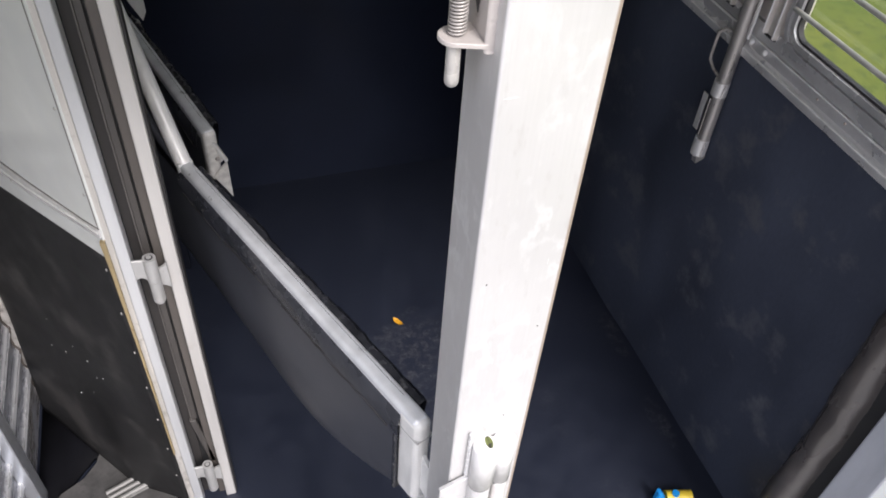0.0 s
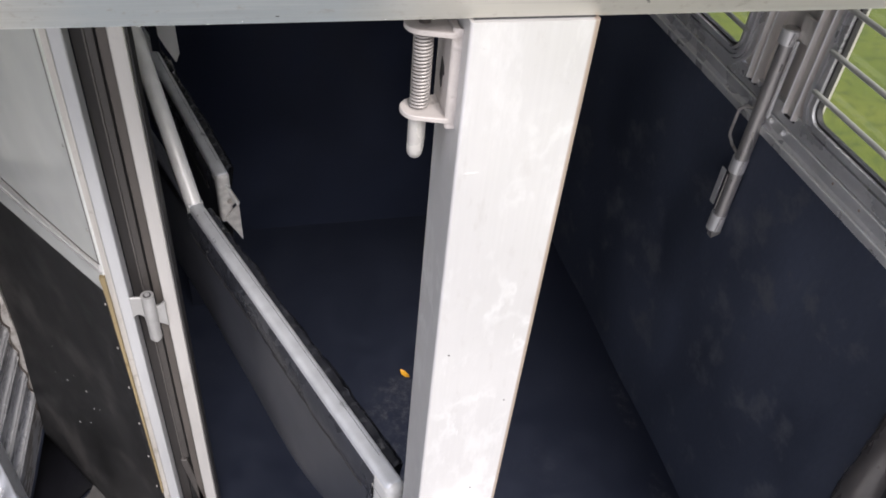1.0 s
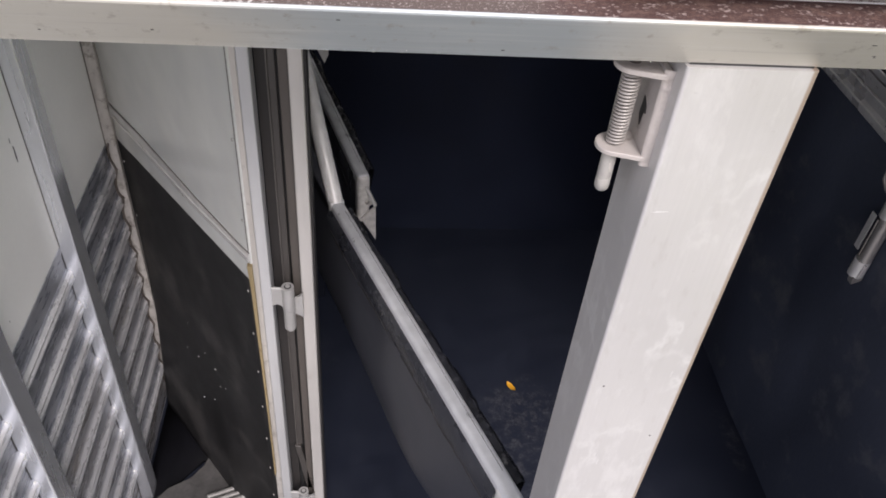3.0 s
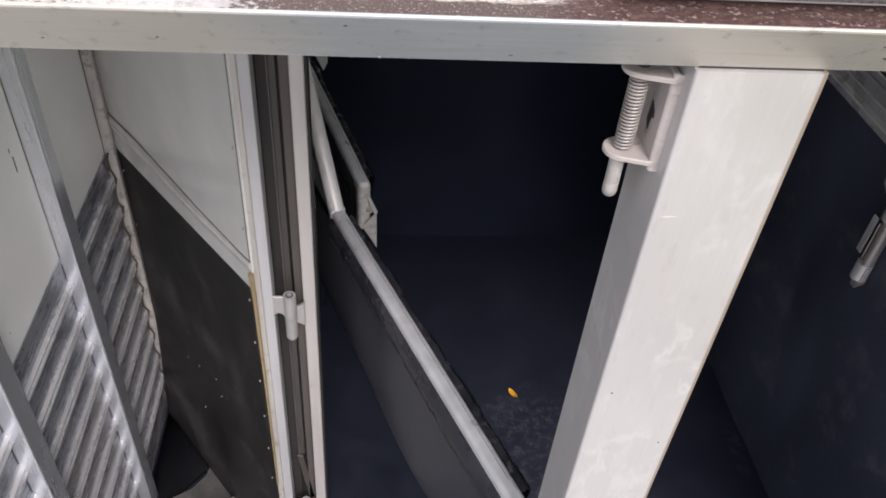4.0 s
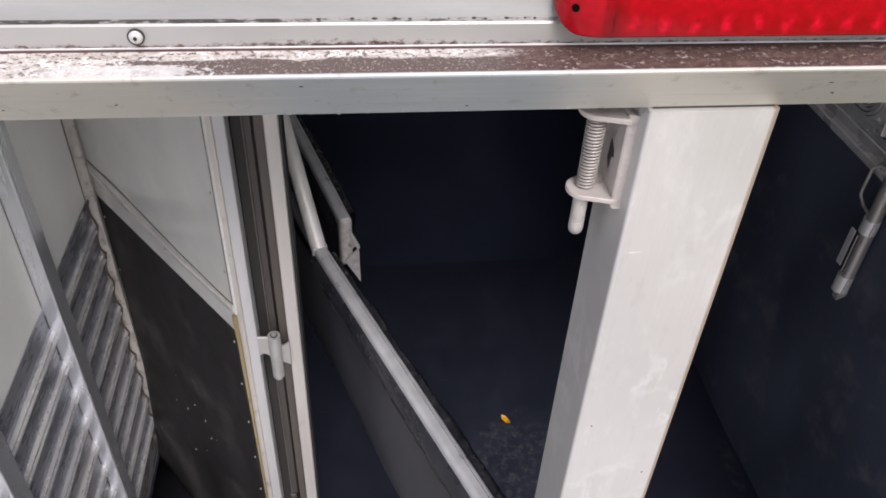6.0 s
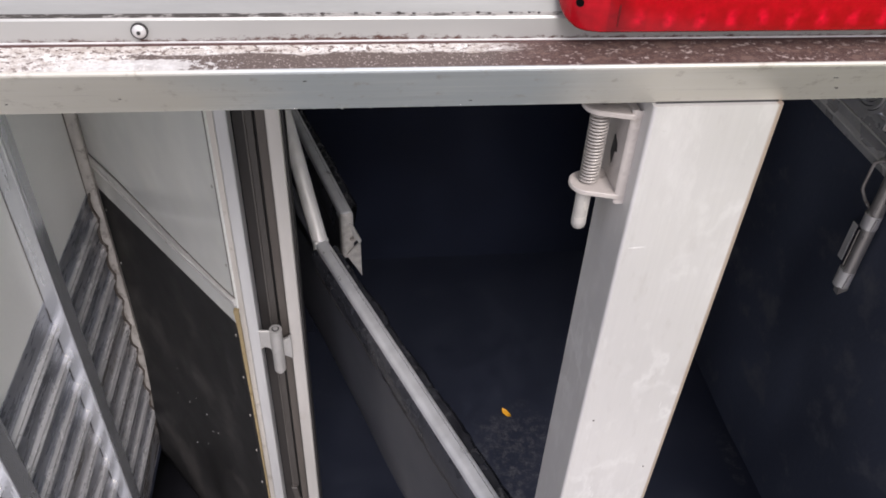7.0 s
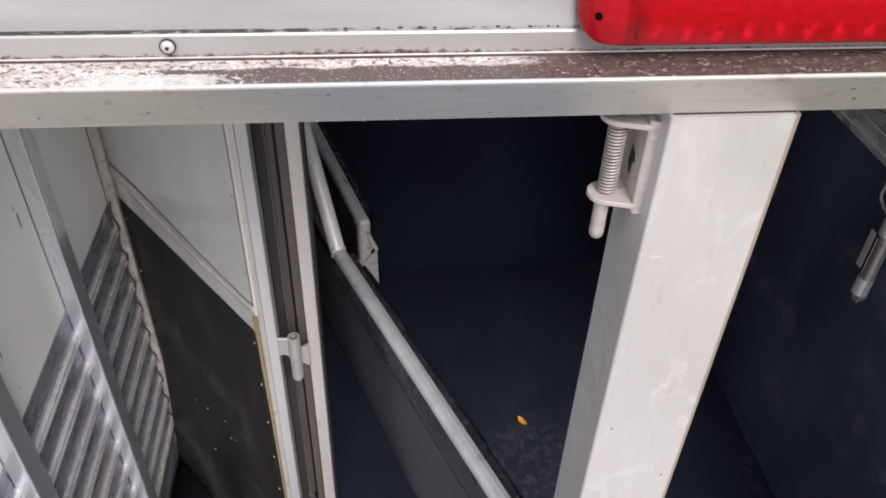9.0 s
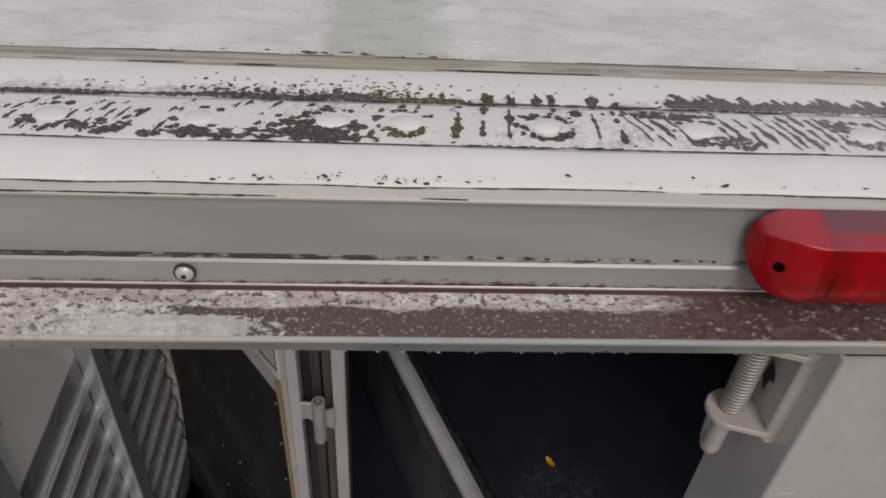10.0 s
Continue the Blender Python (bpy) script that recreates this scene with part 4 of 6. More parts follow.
part("socket", PR(arc(0, 0, 0.0017, 0, 300, 5), "y", -0.0049, -0.003), GASKET, screw)

# ---- red identification lamp on the header ----
lamp = thing("marker_lamp", "long red plastic marker lamp, unlit, on the header", "marker lamp", (0.188, 0.615, 2.1555))
LAMP = 0.338
HOLE = mat("dark_recess", (0.004, 0.003, 0.003), 0.9, 0.0, 0.1, 20, 0.0, 200, spec=0.05)


def lens_block(bm, long, deep, low, high):
    """A moulded lens: upright front, ends cut back at a slant and rounded, top sloping up to the header."""
    half = [(0.037 * (1 - math.cos(radians(q))), -deep * math.sin(radians(q))) for q in range(0, 91, 9)]
    line = half + [(long * k / 8, -deep) for k in range(1, 8) if 0.04 < long * k / 8 < long - 0.04] + [(long - x, y) for x, y in half[::-1]]
    rows = []
    for level in range(6):
        row = []
        for x, y in line:
            e = min(x, long - x)
            zb = 0.019 - math.sqrt(max(0.0, 0.019 ** 2 - max(0.0, 0.019 - e) ** 2))
            zt = high + (high - low) * y / deep - 0.8 * (0.021 - math.sqrt(max(0.0, 0.021 ** 2 - max(0.0, 0.021 - e) ** 2)))
            k = (0.93, 1.0, 1.0, 0.985, 0.94, 0.0)[level]
            z = (zb, zb + 0.0022, zt - 0.0016, zt - 0.0004, zt, high - 0.8 * (0.021 - math.sqrt(max(0.0, 0.021 ** 2 - max(0.0, 0.021 - e) ** 2))))[level]
            row.append(bm.verts.new((x, y * k, z)))
        rows.append(row)
    for p, q in zip(rows, rows[1:]):
        for i in range(len(line) - 1):
            bm.faces.new((p[i], p[i + 1], q[i + 1], q[i])).smooth = True
    bm.faces.new(rows[0])
    bmesh.ops.remove_doubles(bm, verts=bm.verts[:], dist=1e-5)
    bmesh.ops.recalc_face_normals(bm, faces=bm.faces[:])


bm = bmesh.new()
lens_block(bm, LAMP, 0.0310, 0.0430, 0.0475)
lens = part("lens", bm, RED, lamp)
part("base_gasket", PR(round_rect(0.003, LAMP - 0.003, 0.002, 0.044, 0.02, 8), "y", -0.001, 0.002), GASKET, lamp)
for x, turn in ((0.0155, -1), (LAMP - 0.0155, 1)):
    bm = bmesh.new()
    tube(bm, [(x, -0.0180, 0.0225), (x + turn * 0.0034, -0.0232, 0.0225)], 0.0035, 14)
    part("mounting_hole", bm, HOLE, lens)
    xj = x - turn * 0.0275
    part("lens_joint", B(xj - 0.0007, xj + 0.0007, -0.0312, -0.012, 0.006, 0.0240), RED_DARK, lens)
# ---- centre post of the rear opening ----
PX0, PX1, PY0, PY1 = 0.291, 0.417, 0.612, 0.712
post = thing("centre_post", "square aluminium centre post of the rear opening, scuffed", "post")
bm = bmesh.new()
prism(bm, round_rect(PX0, PX1, PY0, PY1, 0.004, 4), "z", FLOOR, 2.0715)
part("post_tube", bm, POST, post)
part("top_gap", B(PX0 + 0.004, PX1 - 0.004, PY0 + 0.006, PY1 - 0.006, 2.0715, 2.0745), GASKET, post)


def eight(x0, y0, r0, x1, y1, r1, n=26):
    """Outline of two joined barrels seen from above."""
    a = arc(x0, y0, r0, 38, 322, n)
    c = arc(x1, y1, r1, -142, 142, n)
    return a + c


HY = 0.595
bm = bmesh.new()
prism(bm, eight(0.341, HY, 0.0205, 0.3765, HY + 0.003, 0.0185), "z", 1.135, 1.252)
bmesh.ops.bevel(bm, geom=[e for e in bm.edges if abs(e.verts[0].co.z - e.verts[1].co.z) < 1e-6], offset=0.0022, segments=2, affect="EDGES")
for f in bm.faces:
    f.smooth = abs(f.normal.z) < 0.9
part("hinge_barrel", bm, POST, post, "welded double-barrel hinge")
part("hinge_bore", PR([(0.3475 + p[0] * 1.15, HY + 0.003 + p[1] * 2.1) for p in arc(0, 0, 0.0056, 0, 330, 11)], "z", 1.2505, 1.2526), mat("mossy_bore", (0.13, 0.15, 0.04), 0.8, 0.0, 0.3, 60, 0.2, 200, dirt=(0.02, 0.02, 0.018), dirt_at=0.46, dirt_scale=90), post, "hinge bore with a little moss")
part("hinge_barrel", T([(0.341, HY, 0.95), (0.341, HY, 1.1325)], 0.0198, 24), POST, post)
part("hinge_seam", T([(0.341, HY, 1.131), (0.341, HY, 1.137)], 0.0188, 24), SEAL, post)
part("hinge_tongue", B(0.3655, 0.3925, HY - 0.012, HY + 0.014, 0.96, 1.128, bevel=0.0105, seg=4), ALU_DULL, post)
part("hinge_slot", B(0.3665, 0.3915, HY - 0.006, HY + 0.016, 0.96, 1.1345, bevel=0.004), GASKET, post)
bm = bmesh.new()
prism(bm, [(0.272, 0.95), (0.325, 0.95), (0.325, 1.150), (0.272, 1.126)], "y", 0.600, 0.6085)
bmesh.ops.bevel(bm, geom=bm.edges[:], offset=0.0012, segments=1, affect="EDGES")
part("hinge_plate", bm, POST, post, "flat hinge plate beside the barrels")
bm = bmesh.new()
for k in range(15):
    sphere(bm, (0.3195 + 0.0008 * (k % 2), 0.607, 1.142 + k * 0.0092), 0.0060, 0.9, 0.8, 0.95, 8, 6)
part("weld_bead", bm, ALU, post)

SCUFF = mat("rubbed_scuff", (0.70, 0.69, 0.68), 0.4, 0.3, 0.2, 60, 0.05, 300)
for x, z, w, h in ((0.300, 1.905, 0.018, 0.0014), (0.331, 1.462, 0.0016, 0.016), (0.336, 1.447, 0.0014, 0.011), (0.392, 1.640, 0.0014, 0.010)):
    bm = bmesh.new()
    prism(bm, [(x, z), (x + w * 0.5, z - h * 0.3), (x + w, z + h * 0.2), (x + w * 0.9, z + h), (x + w * 0.3, z + h * 0.7)], "y", PY0 - 0.0002, PY0 + 0.0005)
    part("scuff", bm, SCUFF, post)
for x, z in ((0.398, 1.512), (0.372, 1.30), (0.310, 1.62)):
    bm = bmesh.new()
    sphere(bm, (x, PY0, z), 0.0014, 1, 0.4, 1, 7, 5)
    part("speck", bm, GRIME, post)

# ---- spring latch on the post ----
latch = thing("spring_latch", "grey painted spring bolt latch welded to the post", "latch", (PX0, 0.66, 2.0))
plate = part("back_plate", B(-0.0085, -0.001, -0.024, 0.032, -0.050, 0.055, bevel=0.0015), PRIMER, latch)
for z in (0.0485, -0.0440):
    tongue = arc(-0.031, 0.0, 0.0200, 95, 262, 14) + [(-0.010, -0.027), (-0.002, -0.027), (-0.002, 0.024)]
    bm = bmesh.new()
    prism(bm, tongue, "z", z - 0.0028, z + 0.0028)
    bmesh.ops.bevel(bm, geom=bm.edges[:], offset=0.0008, segments=1, affect="EDGES")
    part("flange", bm, PRIMER, latch)
coil = []
for i in range(22 * 14 + 1):
    a = 2 * math.pi * i / 14
    coil.append((-0.031 + 0.0090 * math.cos(a), 0.0090 * math.sin(a), -0.0400 + 0.084 * i / (22 * 14)))
part("spring", T(coil, 0.00135, 6), STEEL, latch, "steel coil spring round the bolt")
bolt = part("bolt", T([(-0.031, 0, 0.070), (-0.031, 0, -0.046)], 0.0058, 16), mat("dark_bolt_steel", (0.11, 0.095, 0.085), 0.5, 0.4, 0.2, 40, 0.05, 300), latch)
hook = [(-0.034, -0.002, -0.046), (-0.034, -0.002, -0.086)] + [(-0.034 + 0.004 * (1 - math.cos(radians(q))), -0.002 + 0.0105 * (1 - math.cos(radians(q))), -0.086 - 0.0135 * math.sin(radians(q))) for q in range(15, 181, 15)] + [(-0.026, 0.019, -0.068)]
part("pull_hook", T(hook, 0.0079, 18), mat("worn_hook_steel", (0.50, 0.48, 0.45), 0.30, 0.2, 0.15, 30, 0.1, 200), bolt, "bent lower end of the bolt, painted grey")
bm = bmesh.new()
rows = []
for k in range(61):
    z = -0.052 + 0.108 * k / 60
    w = 0.0022 * noise.noise((z * 260, 0, 2)) + 0.0012 * noise.noise((z * 700, 3, 0))
    rows.append([bm.verts.new((-0.0095, -0.0235, z)), bm.verts.new((-0.0080 + w * 0.4, -0.0258 - abs(w) * 0.5, z)), bm.verts.new((-0.0060 + w * 0.4, -0.0268 + w * 0.5, z)), bm.verts.new((0.0003, -0.0274 + w * 0.5, z))])
for p, q in zip(rows, rows[1:]):
    for k in range(3):
        bm.faces.new((p[k], q[k], q[k + 1], p[k + 1])).smooth = True
bmesh.ops.recalc_face_normals(bm, faces=bm.faces[:])
part("weld_bead", bm, PRIMER, plate, "ragged painted weld")
bm = bmesh.new()
prism(bm, [(-0.002, 0.004), (0.008, 0.010), (0.011, -0.012), (0.004, -0.022), (0.001, -0.006), (-0.005, -0.004)], "x", -0.0093, -0.0080)
part("chip", bm, SEAL, plate, "patch of worn paint")

ALU_JAMB = mat("bluish_jamb_metal", (0.44, 0.455, 0.49), 0.45, 0.2, 0.1, 6, 0.05, 120, (4, 4, 0.5))
# ---- right rear jamb and rounded edge of the wall liner ----
tagged(part("jamb_right", B(1.362, 1.62, 0.530, 0.628, -0.55, 2.077, bevel=0.006), ALU_JAMB), "aluminium jamb of the rear opening", "door jamb", kind="structure")
tagged(part("jamb_left", B(-0.80, -0.70, 0.585, 0.664, -0.55, 2.077, bevel=0.006), ALU), "aluminium jamb of the rear opening", "door jamb", kind="structure")

RIDGE = mat("worn_ridge", (0.125, 0.115, 0.107), 0.5, 0.2, 0.2, 14, 0.1, 120)
# The pale spots of LIP are glints on ragged rubber, put into its colour.
LIP = mat("glossy_rubber_glints", (0.026, 0.027, 0.033), 0.20, 0.0, 0.3, 20, 0.9, 50, dirt=(0.14, 0.14, 0.145), dirt_at=0.58, dirt_scale=30)
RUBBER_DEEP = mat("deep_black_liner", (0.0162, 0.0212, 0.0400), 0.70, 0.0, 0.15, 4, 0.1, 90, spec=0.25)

# ---- left wall: ribbed planks below, white skin above, aluminium studs ----
wall_left = tagged(part("wall_left", B(LEFT - 0.05, LEFT - 0.012, 0.665, FRONT + 0.05, -0.55, 2.19), ALU_DULL), "trailer side wall of ribbed aluminium planks and white skin", "wall", kind="structure")
PLANK_TOP, PLANK = 1.084, 0.109
part("upper_skin", B(LEFT - 0.011, LEFT, 0.666, 2.05, PLANK_TOP + 0.001, 2.158), WALLWHITE, wall_left, "white painted metal skin of the upper wall")


def plank_profile(h, rib):
    """Cross-section (x, z) of one extruded plank: flat, with a double ridge round the height rib, undercut along its foot."""
    pts = [(LEFT - 0.011, 0.0005), (LEFT - 0.003, 0.0005), (LEFT, 0.002)]
    if rib:
        for foot, level, high in ((rib - 0.0200, 0.0, 0.0120), (rib - 0.0010, 0.0030, 0.0125)):
            pts += [(LEFT + level, foot), (LEFT + high - 0.0008, foot + 0.0010), (LEFT + high, foot + 0.0020), (LEFT + high, foot + 0.0055), (LEFT + high - 0.0014, foot + 0.0072), (LEFT + 0.0030, foot + 0.0135)]
        pts += [(LEFT + 0.0030, rib + 0.0150), (LEFT, rib + 0.0180)]
    pts += [(LEFT, h - 0.003), (LEFT - 0.003, h - 0.0005), (LEFT - 0.011, h - 0.0005)]
    return pts


def plank(h, rib):
    bm = bmesh.new()
    prism(bm, plank_profile(h, rib), "y", 0.668, 2.045)
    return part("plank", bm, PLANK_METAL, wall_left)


first = plank(PLANK, 0.024)
first.location.z = PLANK_TOP - PLANK
for k in range(1, 9):
    again = new("plank", first.data)
    again.parent = wall_left
    again.location.z = PLANK_TOP - PLANK * (k + 1)
low = plank(PLANK_TOP - 9 * PLANK - FLOOR, 0)
low.location.z = FLOOR


def stud(y0, y1, deep):
    """A folded upright with rounded corners."""
    bm = bmesh.new()
    prism(bm, [(LEFT - 0.002, y0)] + [(LEFT + deep - 0.004 + p[0], y0 + 0.004 + p[1]) for p in arc(0, 0, 0.004, -90, 0, 4)] + [(LEFT + deep - 0.004 + p[0], y1 - 0.004 + p[1]) for p in arc(0, 0, 0.004, 0, 90, 4)] + [(LEFT - 0.002, y1)], "z", FLOOR, 2.159)
    return part("stud", bm, ALU_STUD, wall_left, "folded aluminium upright")


for y0, y1 in ((1.018, 1.080), (1.470, 1.531)):
    stud(y0, y1, 0.037)
    bm = bmesh.new()
    for k in range(9):
        # the ends of the ribs run up into a small lump of weld on the stud
        z = PLANK_TOP - PLANK * (k + 1) + 0.024
        sphere(bm, (LEFT + 0.006, y0 - 0.003, z - 0.008 + 0.006 * random.random()), 0.0048, 1.5, 1.3, 1.1 + 0.5 * random.random(), 10, 7)
        sphere(bm, (LEFT + 0.005, y0 - 0.004, z + 0.006 + 0.004 * random.random()), 0.0032, 1.4, 1.8, 1.0, 8, 6)
    part("weld_bead", bm, ALU_END, wall_left)
    # A thin dark tube draws the shadow along the stud's near side.
    bm = bmesh.new()
    tube(bm, [(LEFT + 0.0006, y0 - 0.0012 - 0.0012 * noise.noise((3, y0, 0.3 * i)), FLOOR + 0.004 + 0.02 * i) for i in range(56)], 0.0013, 6)
    part("stud_shade_seam", bm, SEAL, wall_left, "dark line that draws the shadow beside the upright")
    part("stud_shade_seam", B(LEFT + 0.0002, LEFT + 0.0016, y0 - 0.0022, y0 - 0.0002, PLANK_TOP, 2.157), RIDGE, wall_left)
# corner trim where the partition meets the wall, its edge cut round the ribs
bm = bmesh.new()
prism(bm, [(LEFT + 0.0006, 1.908), (LEFT + 0.029, 1.908), (LEFT + 0.029, 1.932), (LEFT + 0.0006, 1.932)], "z", FLOOR + 0.012, 2.159)
bmesh.ops.bevel(bm, geom=bm.edges[:], offset=0.0025, segments=2, affect="EDGES")
part("corner_trim", bm, mat("mottled_trim_metal", (0.52, 0.495, 0.465), 0.42, 0.3, 0.22, 9, 0.1, 120, (3, 3, 1), dirt=(0.30, 0.27, 0.245), dirt_at=0.52, dirt_scale=38), wall_left, "mottled aluminium corner strip")
bm = bmesh.new()
line = []
for n in range(176):
    z = FLOOR + 0.012 + 0.0064 * n
    bay = ((z - (PLANK_TOP - PLANK + 0.024)) / PLANK) % 1.0
    wander = 0.006 * noise.noise((0, 3, z * 17)) + 0.0025 * noise.noise((2, 0, z * 60))
    line.append((LEFT + 0.0065 + 0.0075 * abs(math.cos(bay * math.pi)) ** 4, 1.9065 - 0.009 * math.sin(bay * math.pi) ** 2 + wander, z))
tube(bm, line, 0.0034, 7)
for k in range(9):
    z = PLANK_TOP - PLANK * (k + 1) + 0.024
    sphere(bm, (LEFT + 0.015, 1.9060, z + 0.006 * random.random()), 0.0040, 1.0, 1.2, 1.3, 8, 6)
part("sealant_bead", bm, mat("brown_grey_caulk", (0.085, 0.070, 0.060), 0.6, 0.0, 0.3, 30, 0.2, 120), wall_left, "uneven bead of sealant along the trim")
# Brown strip colours in the shadow line between trim and white skin.
part("trim_shadow_line", B(LEFT + 0.0002, LEFT + 0.0030, 1.9055, 1.9077, PLANK_TOP, 2.157), mat("trim_shadow_sealant", (0.16, 0.145, 0.13), 0.6, 0.0, 0.3, 30, 0.2, 120), wall_left)
for y, z, long, wide, lean in ((1.416, 1.392, 0.020, 0.0024, 0.2), (1.410, 1.430, 0.006, 0.0014, 0.4), (1.415, 1.410, 0.004, 0.0010, 0.0), (1.162, 1.250, 0.009, 0.0016, 0.1), (1.171, 1.143, 0.0030, 0.0010, 0.0)):
    bm = bmesh.new()
    rim = [(y + wide * math.cos(q) * (1 + 0.4 * noise.noise((math.cos(q) * 2, math.sin(q) * 2, z * 9))) + lean * long * math.sin(q) * 0.3, z + long * math.sin(q) * (1 + 0.3 * noise.noise((math.sin(q) * 3, z * 7, 1)))) for q in [2 * math.pi * k / 12 for k in range(12)]]
    prism(bm, rim, "x", LEFT - 0.0004, LEFT + 0.0004)
    part("scuff", bm, SEAL, wall_left, "dark scuff on the white skin")
# the horse stall behind the partition
part("stall_liner", B(LEFT - 0.011, LEFT + 0.003, 2.06, FRONT, FLOOR, 1.285), LINER, wall_left, "black rubber wall liner")
# Unseen upper skin, white for more bounced light in the stall.
part("stall_bounce_skin", B(LEFT - 0.011, LEFT, 2.06, FRONT, 1.286, 2.158), WALLWHITE, wall_left)

cove = [(FRONT - 0.90 + 0.90 * math.sin(radians(q)), FLOOR + 0.9003 - 0.90 * math.cos(radians(q))) for q in range(0, 91, 5)]
bm = bmesh.new()
prism(bm, cove + [(FRONT, 1.285), (FRONT + 0.05, 1.285), (FRONT + 0.05, FLOOR - 0.02), (FRONT - 0.90, FLOOR - 0.02)], "x", LEFT, RIGHT)
bmesh.ops.delete(bm, geom=[f for f in bm.faces if f.normal.z < -0.9 or (f.normal.y < -0.99 and f.calc_center_median().z < FLOOR)], context="FACES_ONLY")
for f in bm.faces:
    f.smooth = f.normal.y < -0.01
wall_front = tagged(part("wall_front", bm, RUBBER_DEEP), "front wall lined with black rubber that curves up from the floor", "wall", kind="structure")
# Unseen white upper wall, added to throw light back on the far floor.
part("front_bounce_skin", B(LEFT, RIGHT, FRONT, FRONT + 0.05, 1.286, 2.158), WALLWHITE, wall_front, "white painted metal skin of the upper wall")

ALU_UP = mat("warm_upright_metal", (0.70, 0.655, 0.61), 0.38, 0.4, 0.12, 7, 0.08, 120, (4, 4, 0.5))
ALU_WALL = mat("bluish_wall_metal", (0.70, 0.69, 0.685), 0.31, 0.50, 0.15, 7, 0.1, 120, dirt=(0.42, 0.42, 0.42), dirt_at=0.60, dirt_scale=14)
# ---- right wall: black liner, rail, aluminium skin with two barred windows ----
RAIL = 1.278
W1, W2, WZ = (0.790, 1.410), (1.752, 2.374), (1.400, 1.900)
wall_right = tagged(part("wall_right", B(RIGHT + 0.012, RIGHT + 0.050, 0.665, FRONT + 0.05, -0.55, WZ[0] - 0.012), ALU_WALL), "trailer side wall, black rubber below and aluminium above", "wall", kind="structure")
part("wall_band", B(RIGHT + 0.012, RIGHT + 0.050, 0.665, FRONT + 0.05, WZ[1] + 0.012, 2.19), ALU_WALL, wall_right)
for y0, y1 in ((0.665, W1[0] - 0.012), (W1[1] + 0.012, W2[0] - 0.012), (W2[1] + 0.012, FRONT + 0.05)):
    part("wall_pier", B(RIGHT + 0.012, RIGHT + 0.050, y0, y1, WZ[0] - 0.010, WZ[1] + 0.010), ALU_UP, wall_right)


def liner():
    """Rubber sheet with shallow waves; its rear edge rolls out round the frame."""
    bm = bmesh.new()
    ny, nz = 70, 26
    grid = []
    for i in range(ny + 1):
        y = 0.672 + (FRONT - 0.672) * i / ny
        col = []
        for k in range(nz + 1):
            z = FLOOR + (RAIL - FLOOR) * k / nz
            dent = 0.006 * noise.noise((y * 3.0, z * 3.0, 4.0)) + 0.002 * noise.noise((y * 9, z * 9, 1))
            col.append(bm.verts.new((RIGHT + 0.002 + dent, y, z)))
        grid.append(col)
    for a, c in zip(grid, grid[1:]):
        for k in range(nz):
            bm.faces.new((a[k], a[k + 1], c[k + 1], c[k])).smooth = True
    bmesh.ops.recalc_face_normals(bm, faces=bm.faces[:])
    return bm


part("wall_liner", liner(), LINER, wall_right, "scuffed black rubber wall liner")
bm = bmesh.new()
rings_mid = [Vector((RIGHT - 0.034 + 0.010 * noise.noise((0, 0, z * 2.5)), 0.724 + 0.010 * noise.noise((5, 0, z * 2.5)), z)) for z in [FLOOR + 0.0165 * i for i in range(80)]]
rings = tube(bm, rings_mid, 0.050, 24)
for k, ring in enumerate(rings):
    for j, v in enumerate(ring):
        out = (v.co - rings_mid[k]).normalized()
        v.co += out * (0.005 * noise.noise((v.co.x * 25, v.co.y * 25, v.co.z * 9)) + 0.003 * noise.noise((v.co.x * 60, v.co.y * 60, v.co.z * 40)))
part("liner_roll", bm, mat("creased_rubber", (0.074, 0.066, 0.062), 0.28, 0.0, 0.3, 9, 0.5, 40, (1, 1, 0.4), spec=0.8), wall_right, "rolled and creased rear edge of the liner")
part("edge_backing", B(1.395, RIGHT + 0.0115, 0.630, 0.700, FLOOR, RAIL, bevel=0.003), GASKET, wall_right, "black rubber strip behind the jamb")
# rail: a stepped aluminium moulding along the top of the liner
rail = [(RIGHT + 0.012, RAIL), (RIGHT - 0.012, RAIL), (RIGHT - 0.016, RAIL + 0.004), (RIGHT - 0.016, RAIL + 0.024), (RIGHT - 0.010, RAIL + 0.030), (RIGHT - 0.004, RAIL + 0.034), (RIGHT - 0.004, RAIL + 0.062), (RIGHT + 0.012, RAIL + 0.066)]
part("rail", PR(rail, "y", 0.668, FRONT), ALU_WALL, wall_right, "stepped aluminium rail over the liner")
part("rail_bead", T([(RIGHT - 0.0150, 0.670, RAIL + 0.024), (RIGHT - 0.0150, FRONT - 0.02, RAIL + 0.024)], 0.0034, 8), ALU_END, wall_right)
part("sill_bead", T([(RIGHT - 0.0035, 0.670, RAIL + 0.063), (RIGHT - 0.0035, FRONT - 0.02, RAIL + 0.063)], 0.0030, 8), ALU_END, wall_right)
part("skin_sill", B(RIGHT + 0.001, RIGHT + 0.0115, 0.668, FRONT, RAIL + 0.066, WZ[0] - 0.012), ALU_WALL, wall_right)
for y in (1.560 - 0.42, 1.245, 1.930):
    bm = bmesh.new()
    sphere(bm, (RIGHT - 0.005, y, RAIL + 0.050), 0.0035, 0.6, 1, 1, 8, 6)
    part("rivet", bm, POST, wall_right)
